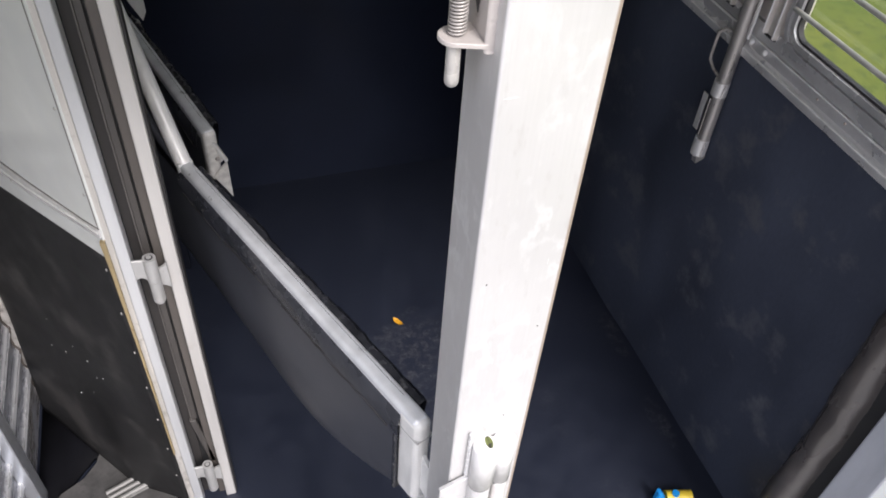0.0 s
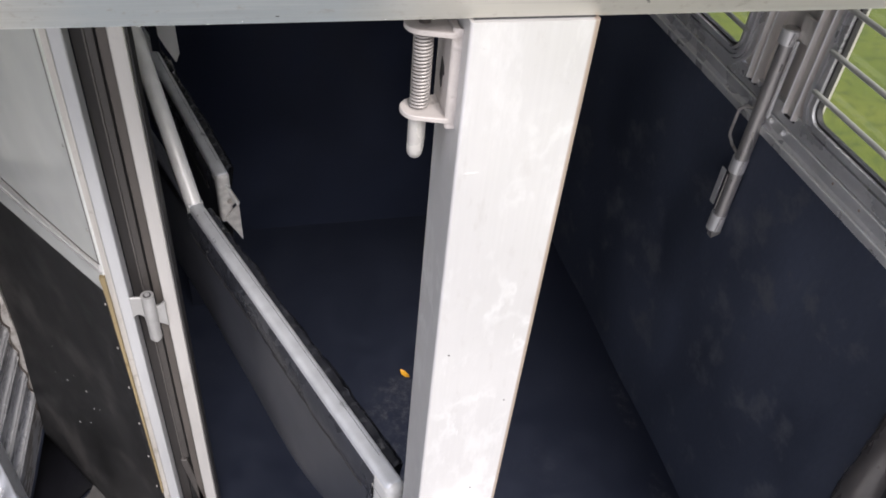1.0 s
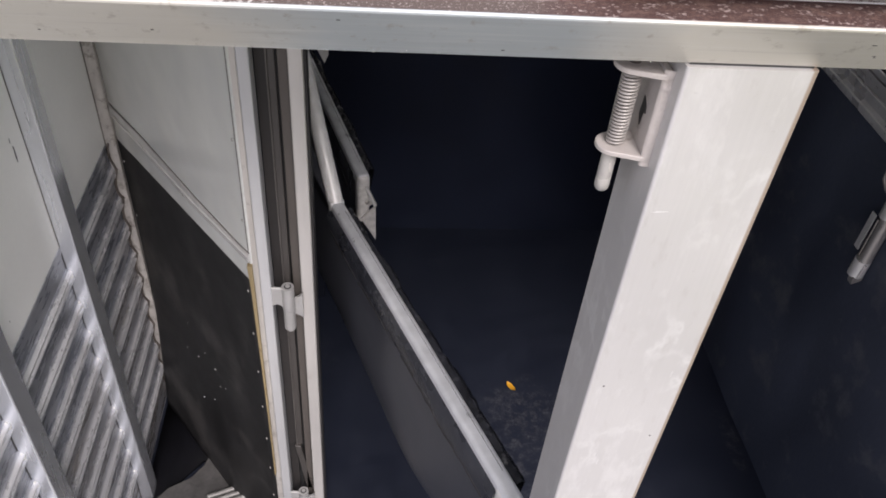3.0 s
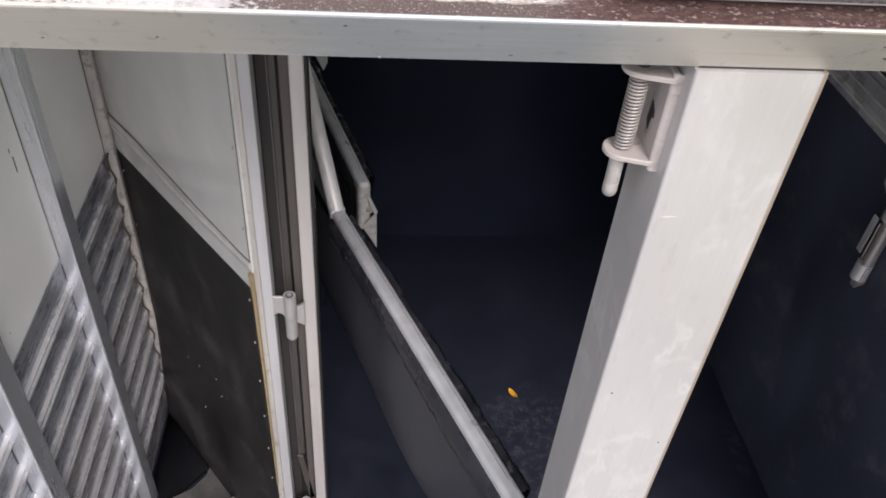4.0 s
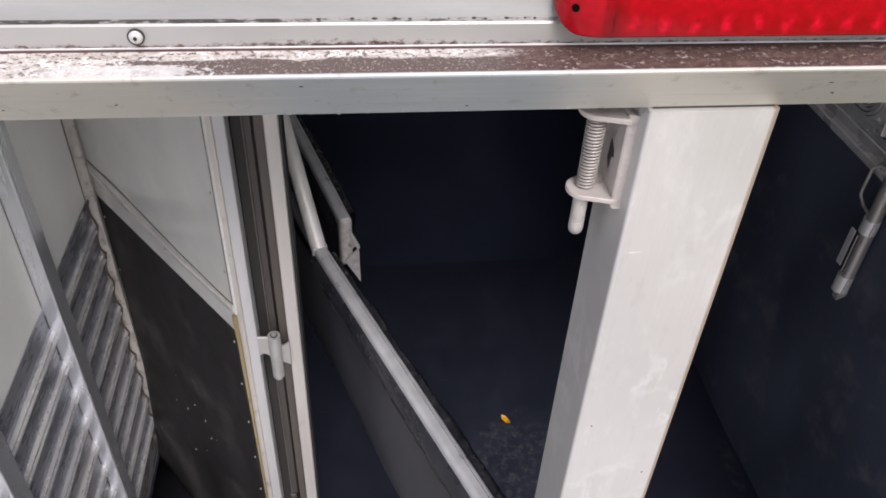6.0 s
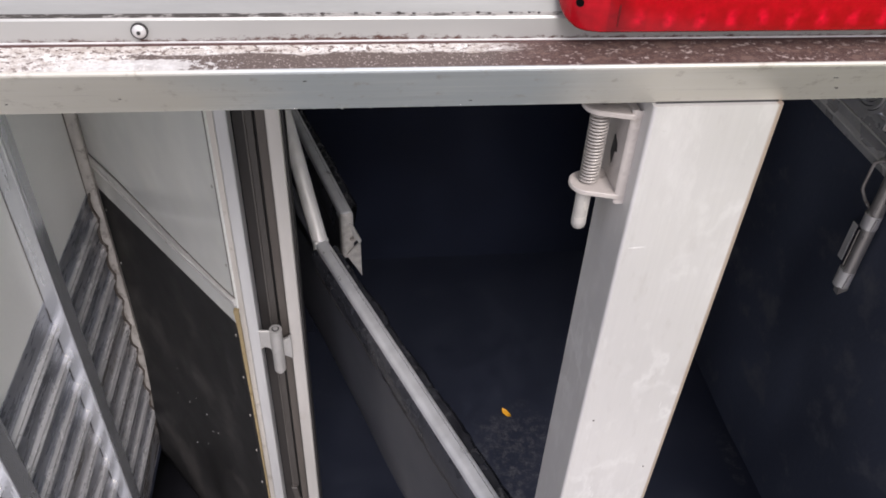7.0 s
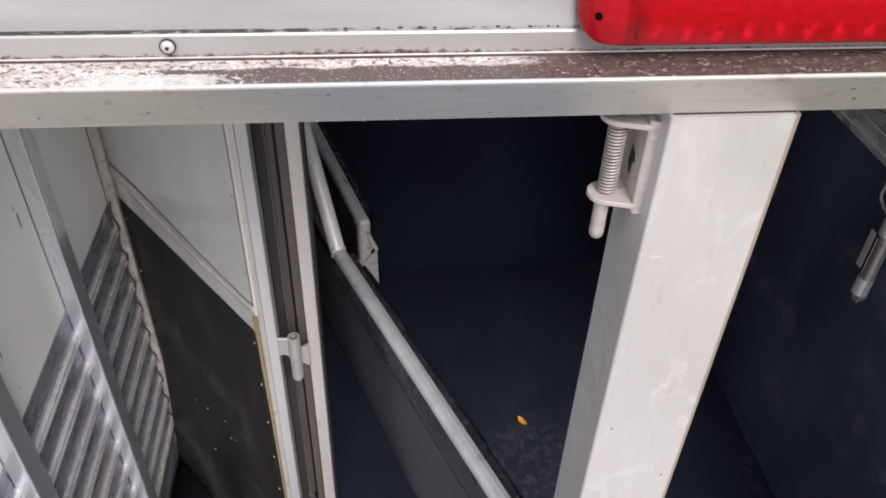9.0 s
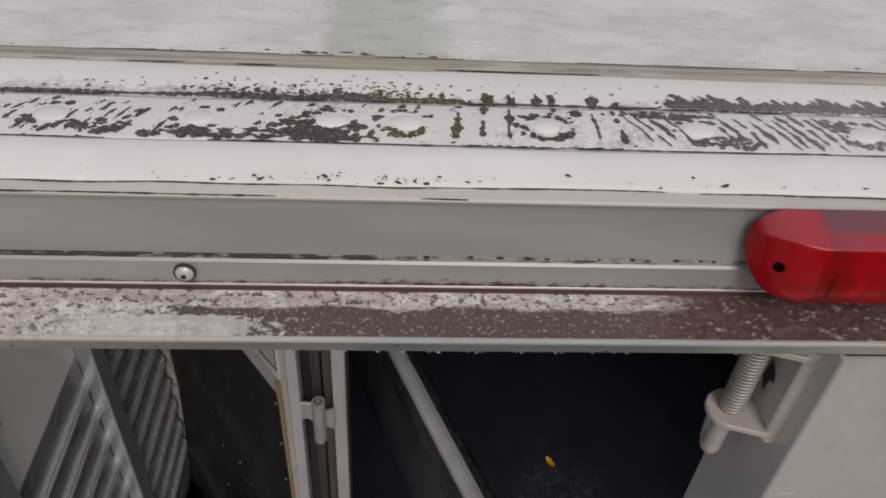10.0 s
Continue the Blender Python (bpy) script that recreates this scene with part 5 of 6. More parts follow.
# folded uprights beside the windows
for y0, y1 in ((1.447, 1.502), (1.643, 1.687)):
    bm = bmesh.new()
    prism(bm, [(RIGHT + 0.0115, y0), (RIGHT - 0.012, y0 + 0.004), (RIGHT - 0.012, y0 + 0.010), (RIGHT - 0.002, y0 + 0.014), (RIGHT - 0.002, y1 - 0.014), (RIGHT - 0.012, y1 - 0.010), (RIGHT - 0.012, y1 - 0.004), (RIGHT + 0.0115, y1)], "z", 1.374, 2.158)
    part("upright", bm, ALU_UP, wall_right)
    for y in (y0 + 0.007, y1 - 0.007):
        part("upright_edge", T([(RIGHT - 0.0122, y, 1.376), (RIGHT - 0.0122, y, 2.157)], 0.0028, 8), ALU_END, wall_right)
    part("upright_foot", B(RIGHT - 0.004, RIGHT + 0.0113, y0 + 0.004, y1 - 0.004, 1.366, 1.3735, bevel=0.002), SEAL, wall_right)


BAR_METAL = mat("dull_bar_metal", (0.46, 0.455, 0.42), 0.5, 0.3, 0.15, 20, 0.1, 160)


def window(name, y0, y1):
    """A barred trailer window: three stepped rounded frames, black gasket, glass and horizontal bars."""
    w = thing(name, "barred trailer window with a rounded aluminium frame", "window", kind="structure")
    for k in range(4):
        out = 0.034 - 0.012 * k
        proud = (-0.004, -0.010, -0.006, -0.011)[k]
        bm = bmesh.new()
        ring_prism(bm, round_rect(y0 - out, y1 + out, WZ[0] - out, WZ[1] + out, 0.050 + out, 8), round_rect(y0 - out + 0.0088, y1 + out - 0.0088, WZ[0] - out + 0.0088, WZ[1] + out - 0.0088, 0.0412 + out, 8), "x", RIGHT + proud, RIGHT + 0.014)
        part("frame_step" if k else "window_frame", bm, ALU_WALL, w)
        bm = bmesh.new()
        ring_prism(bm, round_rect(y0 - out + 0.0089, y1 + out - 0.0089, WZ[0] - out + 0.0089, WZ[1] + out - 0.0089, 0.0411 + out, 8), round_rect(y0 - out + 0.0119, y1 + out - 0.0119, WZ[0] - out + 0.0119, WZ[1] + out - 0.0119, 0.0381 + out, 8), "x", RIGHT - 0.0015, RIGHT + 0.0135)
        part("frame_groove", bm, SEAL, w)
    bm = bmesh.new()
    ring_prism(bm, round_rect(y0 + 0.0115, y1 - 0.0115, WZ[0] + 0.0115, WZ[1] - 0.0115, 0.040, 8), round_rect(y0 + 0.018, y1 - 0.018, WZ[0] + 0.018, WZ[1] - 0.018, 0.034, 8), "x", RIGHT - 0.003, RIGHT + 0.014)
    part("gasket", bm, SEAL, w)
    bm = bmesh.new()
    prism(bm, round_rect(y0 + 0.014, y1 - 0.014, WZ[0] + 0.014, WZ[1] - 0.014, 0.036, 8), "x", RIGHT + 0.006, RIGHT + 0.010)
    pane = part("pane", bm, PANE, w)
    pane.visible_shadow = False
    for z in (1.482, 1.588, 1.694, 1.800):
        part("bar", T([(RIGHT - 0.014, y0 - 0.006, z), (RIGHT - 0.014, y1 + 0.006, z)], 0.0066, 12), BAR_METAL, w)
    return w


window("window_1", *W1)
window("window_2", *W2)

# ---- divider latch that hangs on the right wall ----
LX, LY = RIGHT - 0.026, 1.559
HINGE_WELD = mat("weld_metal", (0.60, 0.58, 0.56), 0.45, 0.3, 0.2, 60, 0.3, 200)
LATCH = mat("brownish_latch_metal", (0.42, 0.40, 0.38), 0.34, 0.6, 0.16, 9, 0.06, 140, (4, 4, 0.6))
slam = thing("divider_latch", "long aluminium slam latch hanging on the wall between windows", "latch", (LX, LY, 1.0))
part("slide_tube", T([(0.002, 0.0, 0.125), (0.002, 0.0, 0.578)], 0.0195, 24), LATCH, slam, "brownish aluminium slide tube")
part("slide_edge", B(0.004, 0.012, -0.030, -0.0225, 0.335, 0.555, bevel=0.001), ALU_END, slam)
part("slotted_tube", T([(0.002, -0.002, -0.020), (0.002, -0.002, 0.145)], 0.0185, 24), LATCH, slam)
part("slot", B(-0.0185, -0.0150, 0.000, 0.0095, 0.000, 0.135), SEAL, slam)
part("slot_rod", T([(-0.0185, 0.0045, 0.13), (-0.0185, 0.0045, 0.004)], 0.0022, 8), STEEL, slam)
for z0, z1 in ((0.536, 0.575), (0.142, 0.188), (-0.068, -0.010)):
    collar = part("collar", T([(0.001, 0.002, z0), (0.001, 0.002, z1)], 0.0228, 24), ALU, slam, "bright aluminium collar")
    part("weld_bead", T([(-0.006, -0.0225, z0 + 0.004), (-0.004, -0.0235, z1 - 0.004)], 0.0034, 7), HINGE_WELD, collar)
part("collar_plate", B(0.016, 0.0245, -0.062, -0.006, 0.553, 0.618, bevel=0.003), ALU_UP, slam, "plate that holds the upper collar")
part("trigger_plate", B(-0.013, -0.008, 0.026, 0.049, 0.002, 0.128, bevel=0.003), ALU, slam, "bright thumb plate")
part("tip", PR([(-0.016, -0.066), (0.016, -0.066), (0.014, -0.078), (-0.012, -0.092)], "y", -0.018, 0.004), LATCH, slam)
part("pull_loop", T([(-0.004, 0.016, 0.190), (-0.006, 0.050, 0.200), (-0.006, 0.074, 0.216), (-0.006, 0.077, 0.230), (-0.004, 0.077, 0.300), (0.012, 0.070, 0.312), (0.024, 0.050, 0.312)], 0.0045, 10), STEEL, slam)
for y, z in ((-0.036, 0.332), (-0.095, 0.330)):
    bm = bmesh.new()
    sphere(bm, (0.016, y, z), 0.0085, 0.9, 1, 1, 10, 8)
    part("bolt_head", bm, ALU_END, slam)

# ---- slanted tack partition on the left ----
NEAR, FAR = Vector((-0.254, 1.345, 0)), Vector((-0.715, 1.955, 0))
along = (FAR - NEAR).normalized()
LONG = (FAR - NEAR).length
# local x runs along the partition towards the wall
partition = new("tack_partition")
partition.matrix_world = Matrix.Translation(NEAR) @ Matrix.Rotation(math.atan2(along.y, along.x), 4, "Z")
tagged(partition, "slanted partition, white metal above and black rubber below", "partition")
# which way local y points: towards the rear opening or away from it
SIDE = 1.0 if (Vector((0.08, 0.08, 0)) - NEAR).dot(Vector((-along.y, along.x, 0))) > 0 else -1.0


def slab(x0, x1, d0, d1, z0, z1, bevel=0.0):
    a, c = sorted((SIDE * d0, SIDE * d1))
    return B(x0, x1, a, c, z0, z1, bevel=bevel)


part("upper_panel", slab(0.0, LONG, -0.020, 0.0, 1.090, 2.14), WHITE, partition, "white painted metal sheet")
TOP_CUT = [(0.0, 1.163), (0.255, 1.155), (0.419, 1.162), (0.575, 1.172), (1.0, 1.174)]      # hand-cut top edge of the rubber
SKIN_FOOT = [(0.0, 1.182), (0.045, 1.179), (0.237, 1.185), (0.373, 1.195), (0.555, 1.207), (1.0, 1.207)]  # lower edge of the white sheet


def along_line(line, x):
    for (a, p), (b, q) in zip(line, line[1:]):
        if x <= b:
            return p + (q - p) * (x - a) / (b - a)
    return line[-1][1]


def bowed_sheet():
    """Rubber sheet fixed along its edges; its foot stands out from the wall and drags on the floor."""
    bm = bmesh.new()
    nx, nz = 26, 30
    faces = []
    for thick in (0.0, 0.010):
        grid = []
        for i in range(nx + 1):
            u = i / nx
            x = 0.008 + (LONG - 0.008) * u
            side = min(1.0, u / 0.30) * min(1.0, (1 - u) / 0.10)
            side = side * side * (3 - 2 * side)
            col = []
            for k in range(nz + 1):
                v = k / nz
                z = FLOOR + 0.003 + (along_line(TOP_CUT, x) - FLOOR - 0.003) * v
                out = 0.060 * side * max(0.0, 1 - v * 1.25) ** 1.7 + 0.003 * side * noise.noise((x * 4, z * 4, 2.0))
                col.append(bm.verts.new((x, SIDE * (out - 0.002 - thick), z)))
            grid.append(col)
        for p, q in zip(grid, grid[1:]):
            for k in range(nz):
                bm.faces.new((p[k], p[k + 1], q[k + 1], q[k])).smooth = True
        faces.append(grid)
    a, c = faces
    for i in range(nx):
        for k in (0, nz):
            bm.faces.new((a[i][k], a[i + 1][k], c[i + 1][k], c[i][k]))
    for k in range(nz):
        for i in (0, nx):
            bm.faces.new((a[i][k], a[i][k + 1], c[i][k + 1], c[i][k]))
    bmesh.ops.recalc_face_normals(bm, faces=bm.faces[:])
    return bm


part("rubber_panel", bowed_sheet(), RUBBER, partition, "black rubber sheet held by small rivets")
steps = [i * LONG / 16 for i in range(17)]
bm = bmesh.new()
prism(bm, [(x, along_line(TOP_CUT, x) - 0.003) for x in steps] + [(x, along_line(SKIN_FOOT, x)) for x in steps[::-1]], "y", SIDE * -0.001, SIDE * 0.005)
part("mid_trim", bm, ALU, partition, "tapering aluminium strip between sheet and rubber")
bm = bmesh.new()
tube(bm, [(x, SIDE * 0.0012, along_line(SKIN_FOOT, x) + 0.0016 + 0.001 * noise.noise((x * 20, 0, 0))) for x in steps], 0.0014, 6)
part("sealant_seam", bm, RIDGE, partition, "thin dark seam over the strip")
bm = bmesh.new()
tube(bm, [(x, SIDE * 0.0050, along_line(TOP_CUT, x) + 0.010) for x in steps], 0.0030, 8)
part("mid_trim_lip", bm, ALU, partition)
part("edge_seam", slab(0.0035, 0.0058, -0.001, 0.0008, 1.185, 2.14), RIDGE, partition)
RIVET = mat("grey_rivet", (0.34, 0.33, 0.31), 0.5, 0.3, 0.1, 40, 0.05, 200)
for x, z in [(0.030, 1.04 - 0.150 * k) for k in range(7)] + [(LONG - 0.045, 1.02 - 0.20 * k) for k in range(5)] + [(0.016, 1.27), (0.018, 1.48), (0.314, 1.155), (0.53, 1.175)]:
    bm = bmesh.new()
    sphere(bm, (x, SIDE * (0.005 if z in (1.155, 1.175) else 0.0), z), 0.0032, 1, 0.7, 1.4, 8, 6)
    part("rivet", bm, RIVET, partition)
for x, z, r in ((0.289, 0.512, 0.002), (0.263, 0.458, 0.0016), (0.348, 0.532, 0.0014), (0.398, 0.473, 0.0017), (0.229, 0.481, 0.0013), (0.382, 0.297, 0.0019), (0.306, 0.359, 0.0012), (0.473, 0.449, 0.0015), (0.448, 0.578, 0.0012)):
    bm = bmesh.new()
    v = (z - FLOOR) / (along_line(TOP_CUT, x) - FLOOR)
    sphere(bm, (x, SIDE * (0.060 * max(0.0, 1 - v * 1.25) ** 1.7 - 0.001), z), r, 1.3, 0.5, 1, 7, 5)
    part("speck", bm, WALLWHITE, partition)

# ---- upright that the partition hangs from, with its seal channel and hinges ----
upright = thing("hinge_post", "aluminium hinge post with a dark seal channel", "post", (-0.18, 1.37, 0.0))


def U(x0, x1, y0, y1, z0, z1, bevel=0.002):
    return B(x0 + 0.18, x1 + 0.18, y0 - 1.37, y1 - 1.37, z0, z1, bevel=bevel)


CHANNEL = mat("brown_black_channel", (0.030, 0.027, 0.026), 0.55, 0.0, 0.15, 12, 0.1, 200, (4, 4, 0.5))
STRIP_BROWN = mat("brown_sealing_strip", (0.060, 0.054, 0.050), 0.5, 0.0, 0.12, 12, 0.1, 200, (4, 4, 0.5))
part("edge_bead", U(-0.2545, -0.2385, 1.348, 1.392, FLOOR, 2.158, 0.0015), ALU_BEAD, upright, "narrow beige edge strip")
part("edge_frame", U(-0.2380, -0.2130, 1.344, 1.394, FLOOR, 2.158, 0.003), COOL_FRAME, upright)
part("seal_channel", U(-0.2135, -0.1900, 1.402, 1.430, FLOOR, 2.158, 0.001), CHANNEL, upright, "dark brown-grey seal channel")
part("seal_lip", U(-0.1905, -0.1873, 1.388, 1.404, 0.376, 2.158, 0.001), RIDGE, upright, "pale edge of the sealing strip")
part("seal_strip", U(-0.1872, -0.1722, 1.392, 1.404, 0.376, 2.158, 0.0015), STRIP_BROWN, upright, "flat brown-grey sealing strip")
part("channel_back", U(-0.1899, -0.1660, 1.408, 1.430, FLOOR, 2.158, 0.001), GASKET, upright)
part("seal_face", U(-0.1660, -0.1455, 1.384, 1.430, FLOOR, 2.158, 0.0015), mat("brown_grey_frame", (0.105, 0.092, 0.082), 0.5, 0.2, 0.1, 10, 0.05, 150, (4, 4, 0.5)), upright)
part("post_tube", U(-0.1450, -0.1155, 1.364, 1.430, FLOOR, 2.158, 0.003), ALU_FRAME, upright)
part("edge_gasket", U(-0.1153, -0.1105, 1.374, 1.428, FLOOR, 2.158, 0.001), SEAL, upright)
bm = bmesh.new()
prism(bm, [(-0.015, 0.379), (0.003, 0.374), (0.030, 0.150), (0.012, 0.150)], "y", 0.014, 0.026)
bmesh.ops.bevel(bm, geom=bm.edges[:], offset=0.0015, segments=1, affect="EDGES")
part("strip_end", bm, STRIP_BROWN, upright, "bent end of the sealing strip")
bm = bmesh.new()
levels = [0.30 + 0.025 * k for k in range(35)]
left = [(-0.0742 - 0.0004 - 0.0062 * max(0.0, (z - 0.30) / 0.85) ** 3.0 * (1 + 0.35 * noise.noise((0, z * 9, 3))), z) for z in levels]
prism(bm, left + [(-0.0706, levels[-1]), (-0.0706, levels[0])], "y", -0.0335, -0.0215)
part("sealant_line", bm, GLUE, upright, "yellow-brown line of old sealant")
HINGE = mat("grey_hinge_metal", (0.40, 0.395, 0.385), 0.45, 0.25, 0.12, 20, 0.08, 200, dirt=(0.34, 0.33, 0.31), dirt_at=0.6, dirt_scale=40)


def hinge(z):
    """A barrel hinge whose two leaves sweep out from the barrel to the frames on either side."""
    barrel = part("hinge_barrel", T([(0.005, -0.024, z - 0.073), (0.005, -0.024, z)], 0.0148, 18), HINGE, upright, "welded barrel hinge")
    part("hinge_pin", T([(0.005, -0.024, z - 0.138), (0.005, -0.024, z - 0.0745)], 0.0142, 18), HINGE, barrel)
    part("pin_end", T([(0.005, -0.024, z - 0.147), (0.005, -0.024, z - 0.136)], 0.0088, 14), HINGE, barrel)
    bm = bmesh.new()
    sweep = [(-0.0340 + 0.030 * u, z - 0.066 - 0.014 * u ** 2 + 0.010 * math.sin(math.pi * u)) for u in [k / 8 for k in range(9)]]
    prism(bm, [(0.000, z - 0.006), (-0.0340, z - 0.003)] + sweep, "y", -0.0265, -0.0195)
    bmesh.ops.bevel(bm, geom=[e for e in bm.edges if abs(e.verts[0].co.y - e.verts[1].co.y) < 1e-6], offset=0.0015, segments=1, affect="EDGES")
    part("hinge_leaf", bm, HINGE, barrel)
    bm = bmesh.new()
    up = [(0.012 + 0.026 * u, z - 0.046 + 0.016 * u ** 2.2) for u in [k / 6 for k in range(7)]]
    down = [(0.038 - 0.026 * u, z - 0.112 + 0.014 * math.sin(math.pi * 0.5 * u)) for u in [k / 6 for k in range(7)]]
    prism(bm, up + down, "y", -0.0185, -0.0100)
    bmesh.ops.bevel(bm, geom=[e for e in bm.edges if abs(e.verts[0].co.y - e.verts[1].co.y) < 1e-6], offset=0.0015, segments=1, affect="EDGES")
    part("hinge_leaf", bm, HINGE, barrel)
    part("hinge_bore", T([(0.005, -0.024, z - 0.004), (0.005, -0.024, z + 0.0006)], 0.0090, 14), SEAL, barrel)
    part("pin_head", T([(0.005, -0.024, z - 0.004), (0.005, -0.024, z + 0.0030)], 0.0058, 12), HINGE, barrel)


hinge(1.078)
hinge(0.196)

# ---- stall dividers ----
FOLD = mat("folded_rubber", (0.040, 0.042, 0.050), 0.28, 0.0, 0.25, 12, 0.4, 50)
FOOT = [(0.0, 0.822), (0.066, 0.788), (0.15, 0.735), (0.243, 0.690), (0.33, 0.655), (0.423, 0.640), (0.52, 0.648), (0.607, 0.666), (0.74, 0.692), (0.90, 0.714), (1.04, 0.730), (2.0, 0.760)]  # curved lower edge of a divider


def divider(name, a, b, zr, label, reach=0.62, bottom=0.0, end=True, group=""):
    """A padded divider: top rail from its free end a to b, then a riser; a rubber panel with a curved lower edge hangs below."""
    a, b = Vector((*a, 0)), Vector((*b, 0))
    run = (b - a).normalized()
    length = (b - a).length
    d = new(name)
    d.matrix_world = Matrix.Translation(a) @ Matrix.Rotation(math.atan2(run.y, run.x), 4, "Z")
    tagged(d, label, "stall divider", group)
    bm = bmesh.new()
    box(bm, -0.018, length, -0.0175, 0.0175, zr - 0.036, zr + 0.004, bevel=0.011, seg=4)
    rail_part = part("top_rail", bm, ALU_RAIL, d, "rounded aluminium rail")
    part("riser", T([(length - 0.004, 0, zr - 0.018), (length + reach, 0, zr - 0.018 + 0.278 * (reach + 0.004) / (reach * 0.33 + 0.004))], 0.0205, 18), ALU_END if end else ALU_BEAD, d)
    part("weld_collar", B(length - 0.012, length + 0.008, -0.0205, 0.0205, zr - 0.037, zr + 0.006, bevel=0.006), ALU, rail_part)
    part("lower_rail", T([(length - 0.004, 0, zr - 0.02), (length + 0.11, 0.012, zr + 0.035), (length + 0.34, 0.012, zr + 0.05), (length + reach, 0, zr + 0.05)], 0.016, 12), DIVIDER, d)
    # panel: a sheet that bulges a little, both faces
    front = 0.046 if end else 0.012
    bm = bmesh.new()
    nx, nz = 34, 12
    for side in (1, -1):
        grid = []
        for i in range(nx + 1):
            u = i / nx
            x = front + (length + reach - front) * u
            low = along_line(FOOT, x) + bottom
            col = []
            for k in range(nz + 1):
                v = k / nz
                z = zr - 0.030 + (low - zr + 0.030) * v
                bulge = 0.019 - 0.009 * v + 0.006 * math.sin(math.pi * v) + 0.003 * noise.noise((x * 5, z * 5, side * 3.0))
                if v > 0.96:
                    bulge = 0.004
                col.append(bm.verts.new((x, side * bulge, z)))
            grid.append(col)
        for p, q in zip(grid, grid[1:]):
            for k in range(nz):
                bm.faces.new((p[k], p[k + 1], q[k + 1], q[k])).smooth = True
    bmesh.ops.recalc_face_normals(bm, faces=bm.faces[:])
    sheet = part("rubber_panel", bm, DIVIDER, d, "black rubber panel, curved along its lower edge")
    # loose rubber lip that stands up beside the far side of the rail, ragged along its edge
    bm = bmesh.new()
    rows = []
    for i in range(121):
        x = 0.02 + (length - 0.05) * i / 120
        w = 0.007 * noise.noise((x * 16, 1, 0)) + 0.004 * noise.noise((x * 55, 2, 0))
        out = 0.017 + 0.011 * noise.noise((x * 7, 5, 0)) + 0.010 * math.exp(-((x - 0.28) / 0.20) ** 2)
        rows.append([bm.verts.new((x, -0.019, zr - 0.070)), bm.verts.new((x, -0.0195, zr - 0.012 + w)), bm.verts.new((x, -0.0195 - out * 0.5, zr - 0.007 + w)), bm.verts.new((x, -0.0195 - out, zr - 0.016 + w * 1.4)), bm.verts.new((x, -0.030, zr - 0.075))])
    for p, q in zip(rows, rows[1:]):
        for k in range(4):
            bm.faces.new((p[k], q[k], q[k + 1], p[k + 1])).smooth = True
    bmesh.ops.recalc_face_normals(bm, faces=bm.faces[:])
    part("rubber_lip", bm, LIP, sheet, "ragged rubber lip along the rail")
    # dark fold of the covering under the near side of the rail
    bm = bmesh.new()
    rows = []
    for i in range(81):
        x = 0.026 + (length - 0.030) * i / 80
        w = 0.010 * noise.noise((x * 6, 4, 0)) + 0.004 * noise.noise((x * 19, 6, 0))
        rows.append([bm.verts.new((x, 0.0165, zr - 0.014)), bm.verts.new((x, 0.0235 + w * 0.2, zr - 0.030)), bm.verts.new((x, 0.0275 + w * 0.3, zr - 0.060 + w)), bm.verts.new((x, 0.0240, zr - 0.084 + w))])
    for p, q in zip(rows, rows[1:]):
        for k in range(3):
            bm.faces.new((p[k], q[k], q[k + 1], p[k + 1])).smooth = True
    bmesh.ops.recalc_face_normals(bm, faces=bm.faces[:])
    part("rubber_fold", bm, FOLD, sheet, "folded edge of the rubber cover")
    bm = bmesh.new()
    run_of = []
    for i in range(131):
        x = 0.060 + (length - 0.075) * i / 130
        w = 0.010 * noise.noise((x * 6, 4, 0)) + 0.004 * noise.noise((x * 19, 6, 0))
        if noise.noise((x * 5, 11, 2)) > 0.32:
            if len(run_of) > 3:
                tube(bm, run_of, 0.0024, 6)
            run_of = []
            continue
        run_of.append((x, 0.0242, zr - 0.083 + w + 0.003 * noise.noise((x * 40, 3, 3))))
    if len(run_of) > 3:
        tube(bm, run_of, 0.0024, 6)
    part("crease", bm, SEAL, sheet, "dark crease along the fold")
    part("rail_scratch", B(0.05, length - 0.05, -0.0066, -0.0058, zr + 0.0030, zr + 0.0043), SEAL, rail_part)
    if end:
        bm = bmesh.new()
        box(bm, -0.027, 0.038, -0.0195, 0.0195, 0.836, zr + 0.002, bevel=0.0165, seg=5)
        part("end_tube", bm, ALU_END, d, "rounded aluminium end tube")
        part("pad_binding", B(0.0385, 0.0500, -0.0205, 0.0205, 0.806, zr - 0.030, bevel=0.004), LIP, d)
        part("end_weld", B(-0.0275, 0.0365, -0.0200, 0.0200, zr - 0.050, zr - 0.0465, bevel=0.001), HINGE, d)
    for x in (0.40 * length, 0.60 * length, 0.86 * length):
        bm = bmesh.new()
        sphere(bm, (x, 0.0265 if side_of(run) > 0 else -0.0265, zr - 0.052), 0.0042, 1, 0.6, 1, 8, 6)
        part("bolt_head", bm, SEAL, sheet)
    return d


def side_of(run):
    return 1 if Vector((-run.y, run.x, 0)).dot(Vector((-0.3, -0.6, 0))) > 0 else -1


div1 = divider("stall_divider", (0.281, 0.766), (-0.070, 1.630), 1.112, "padded black stall divider with an aluminium top rail", group="stall dividers")
part("hinge_rod", T([(-0.030, 0.0, 0.985), (-0.075, -0.006, 0.985)], 0.007, 10), ALU, div1)
part("hinge_rod", T([(-0.024, 0.0, 0.845), (-0.075, -0.006, 0.872)], 0.008, 10), ALU, div1)
part("hinge_ear", PR([(-0.024, 1.015), (-0.058, 0.975), (-0.066, 0.900), (-0.044, 0.872), (-0.024, 0.890)], "y", -0.004, 0.004), ALU_END, div1)

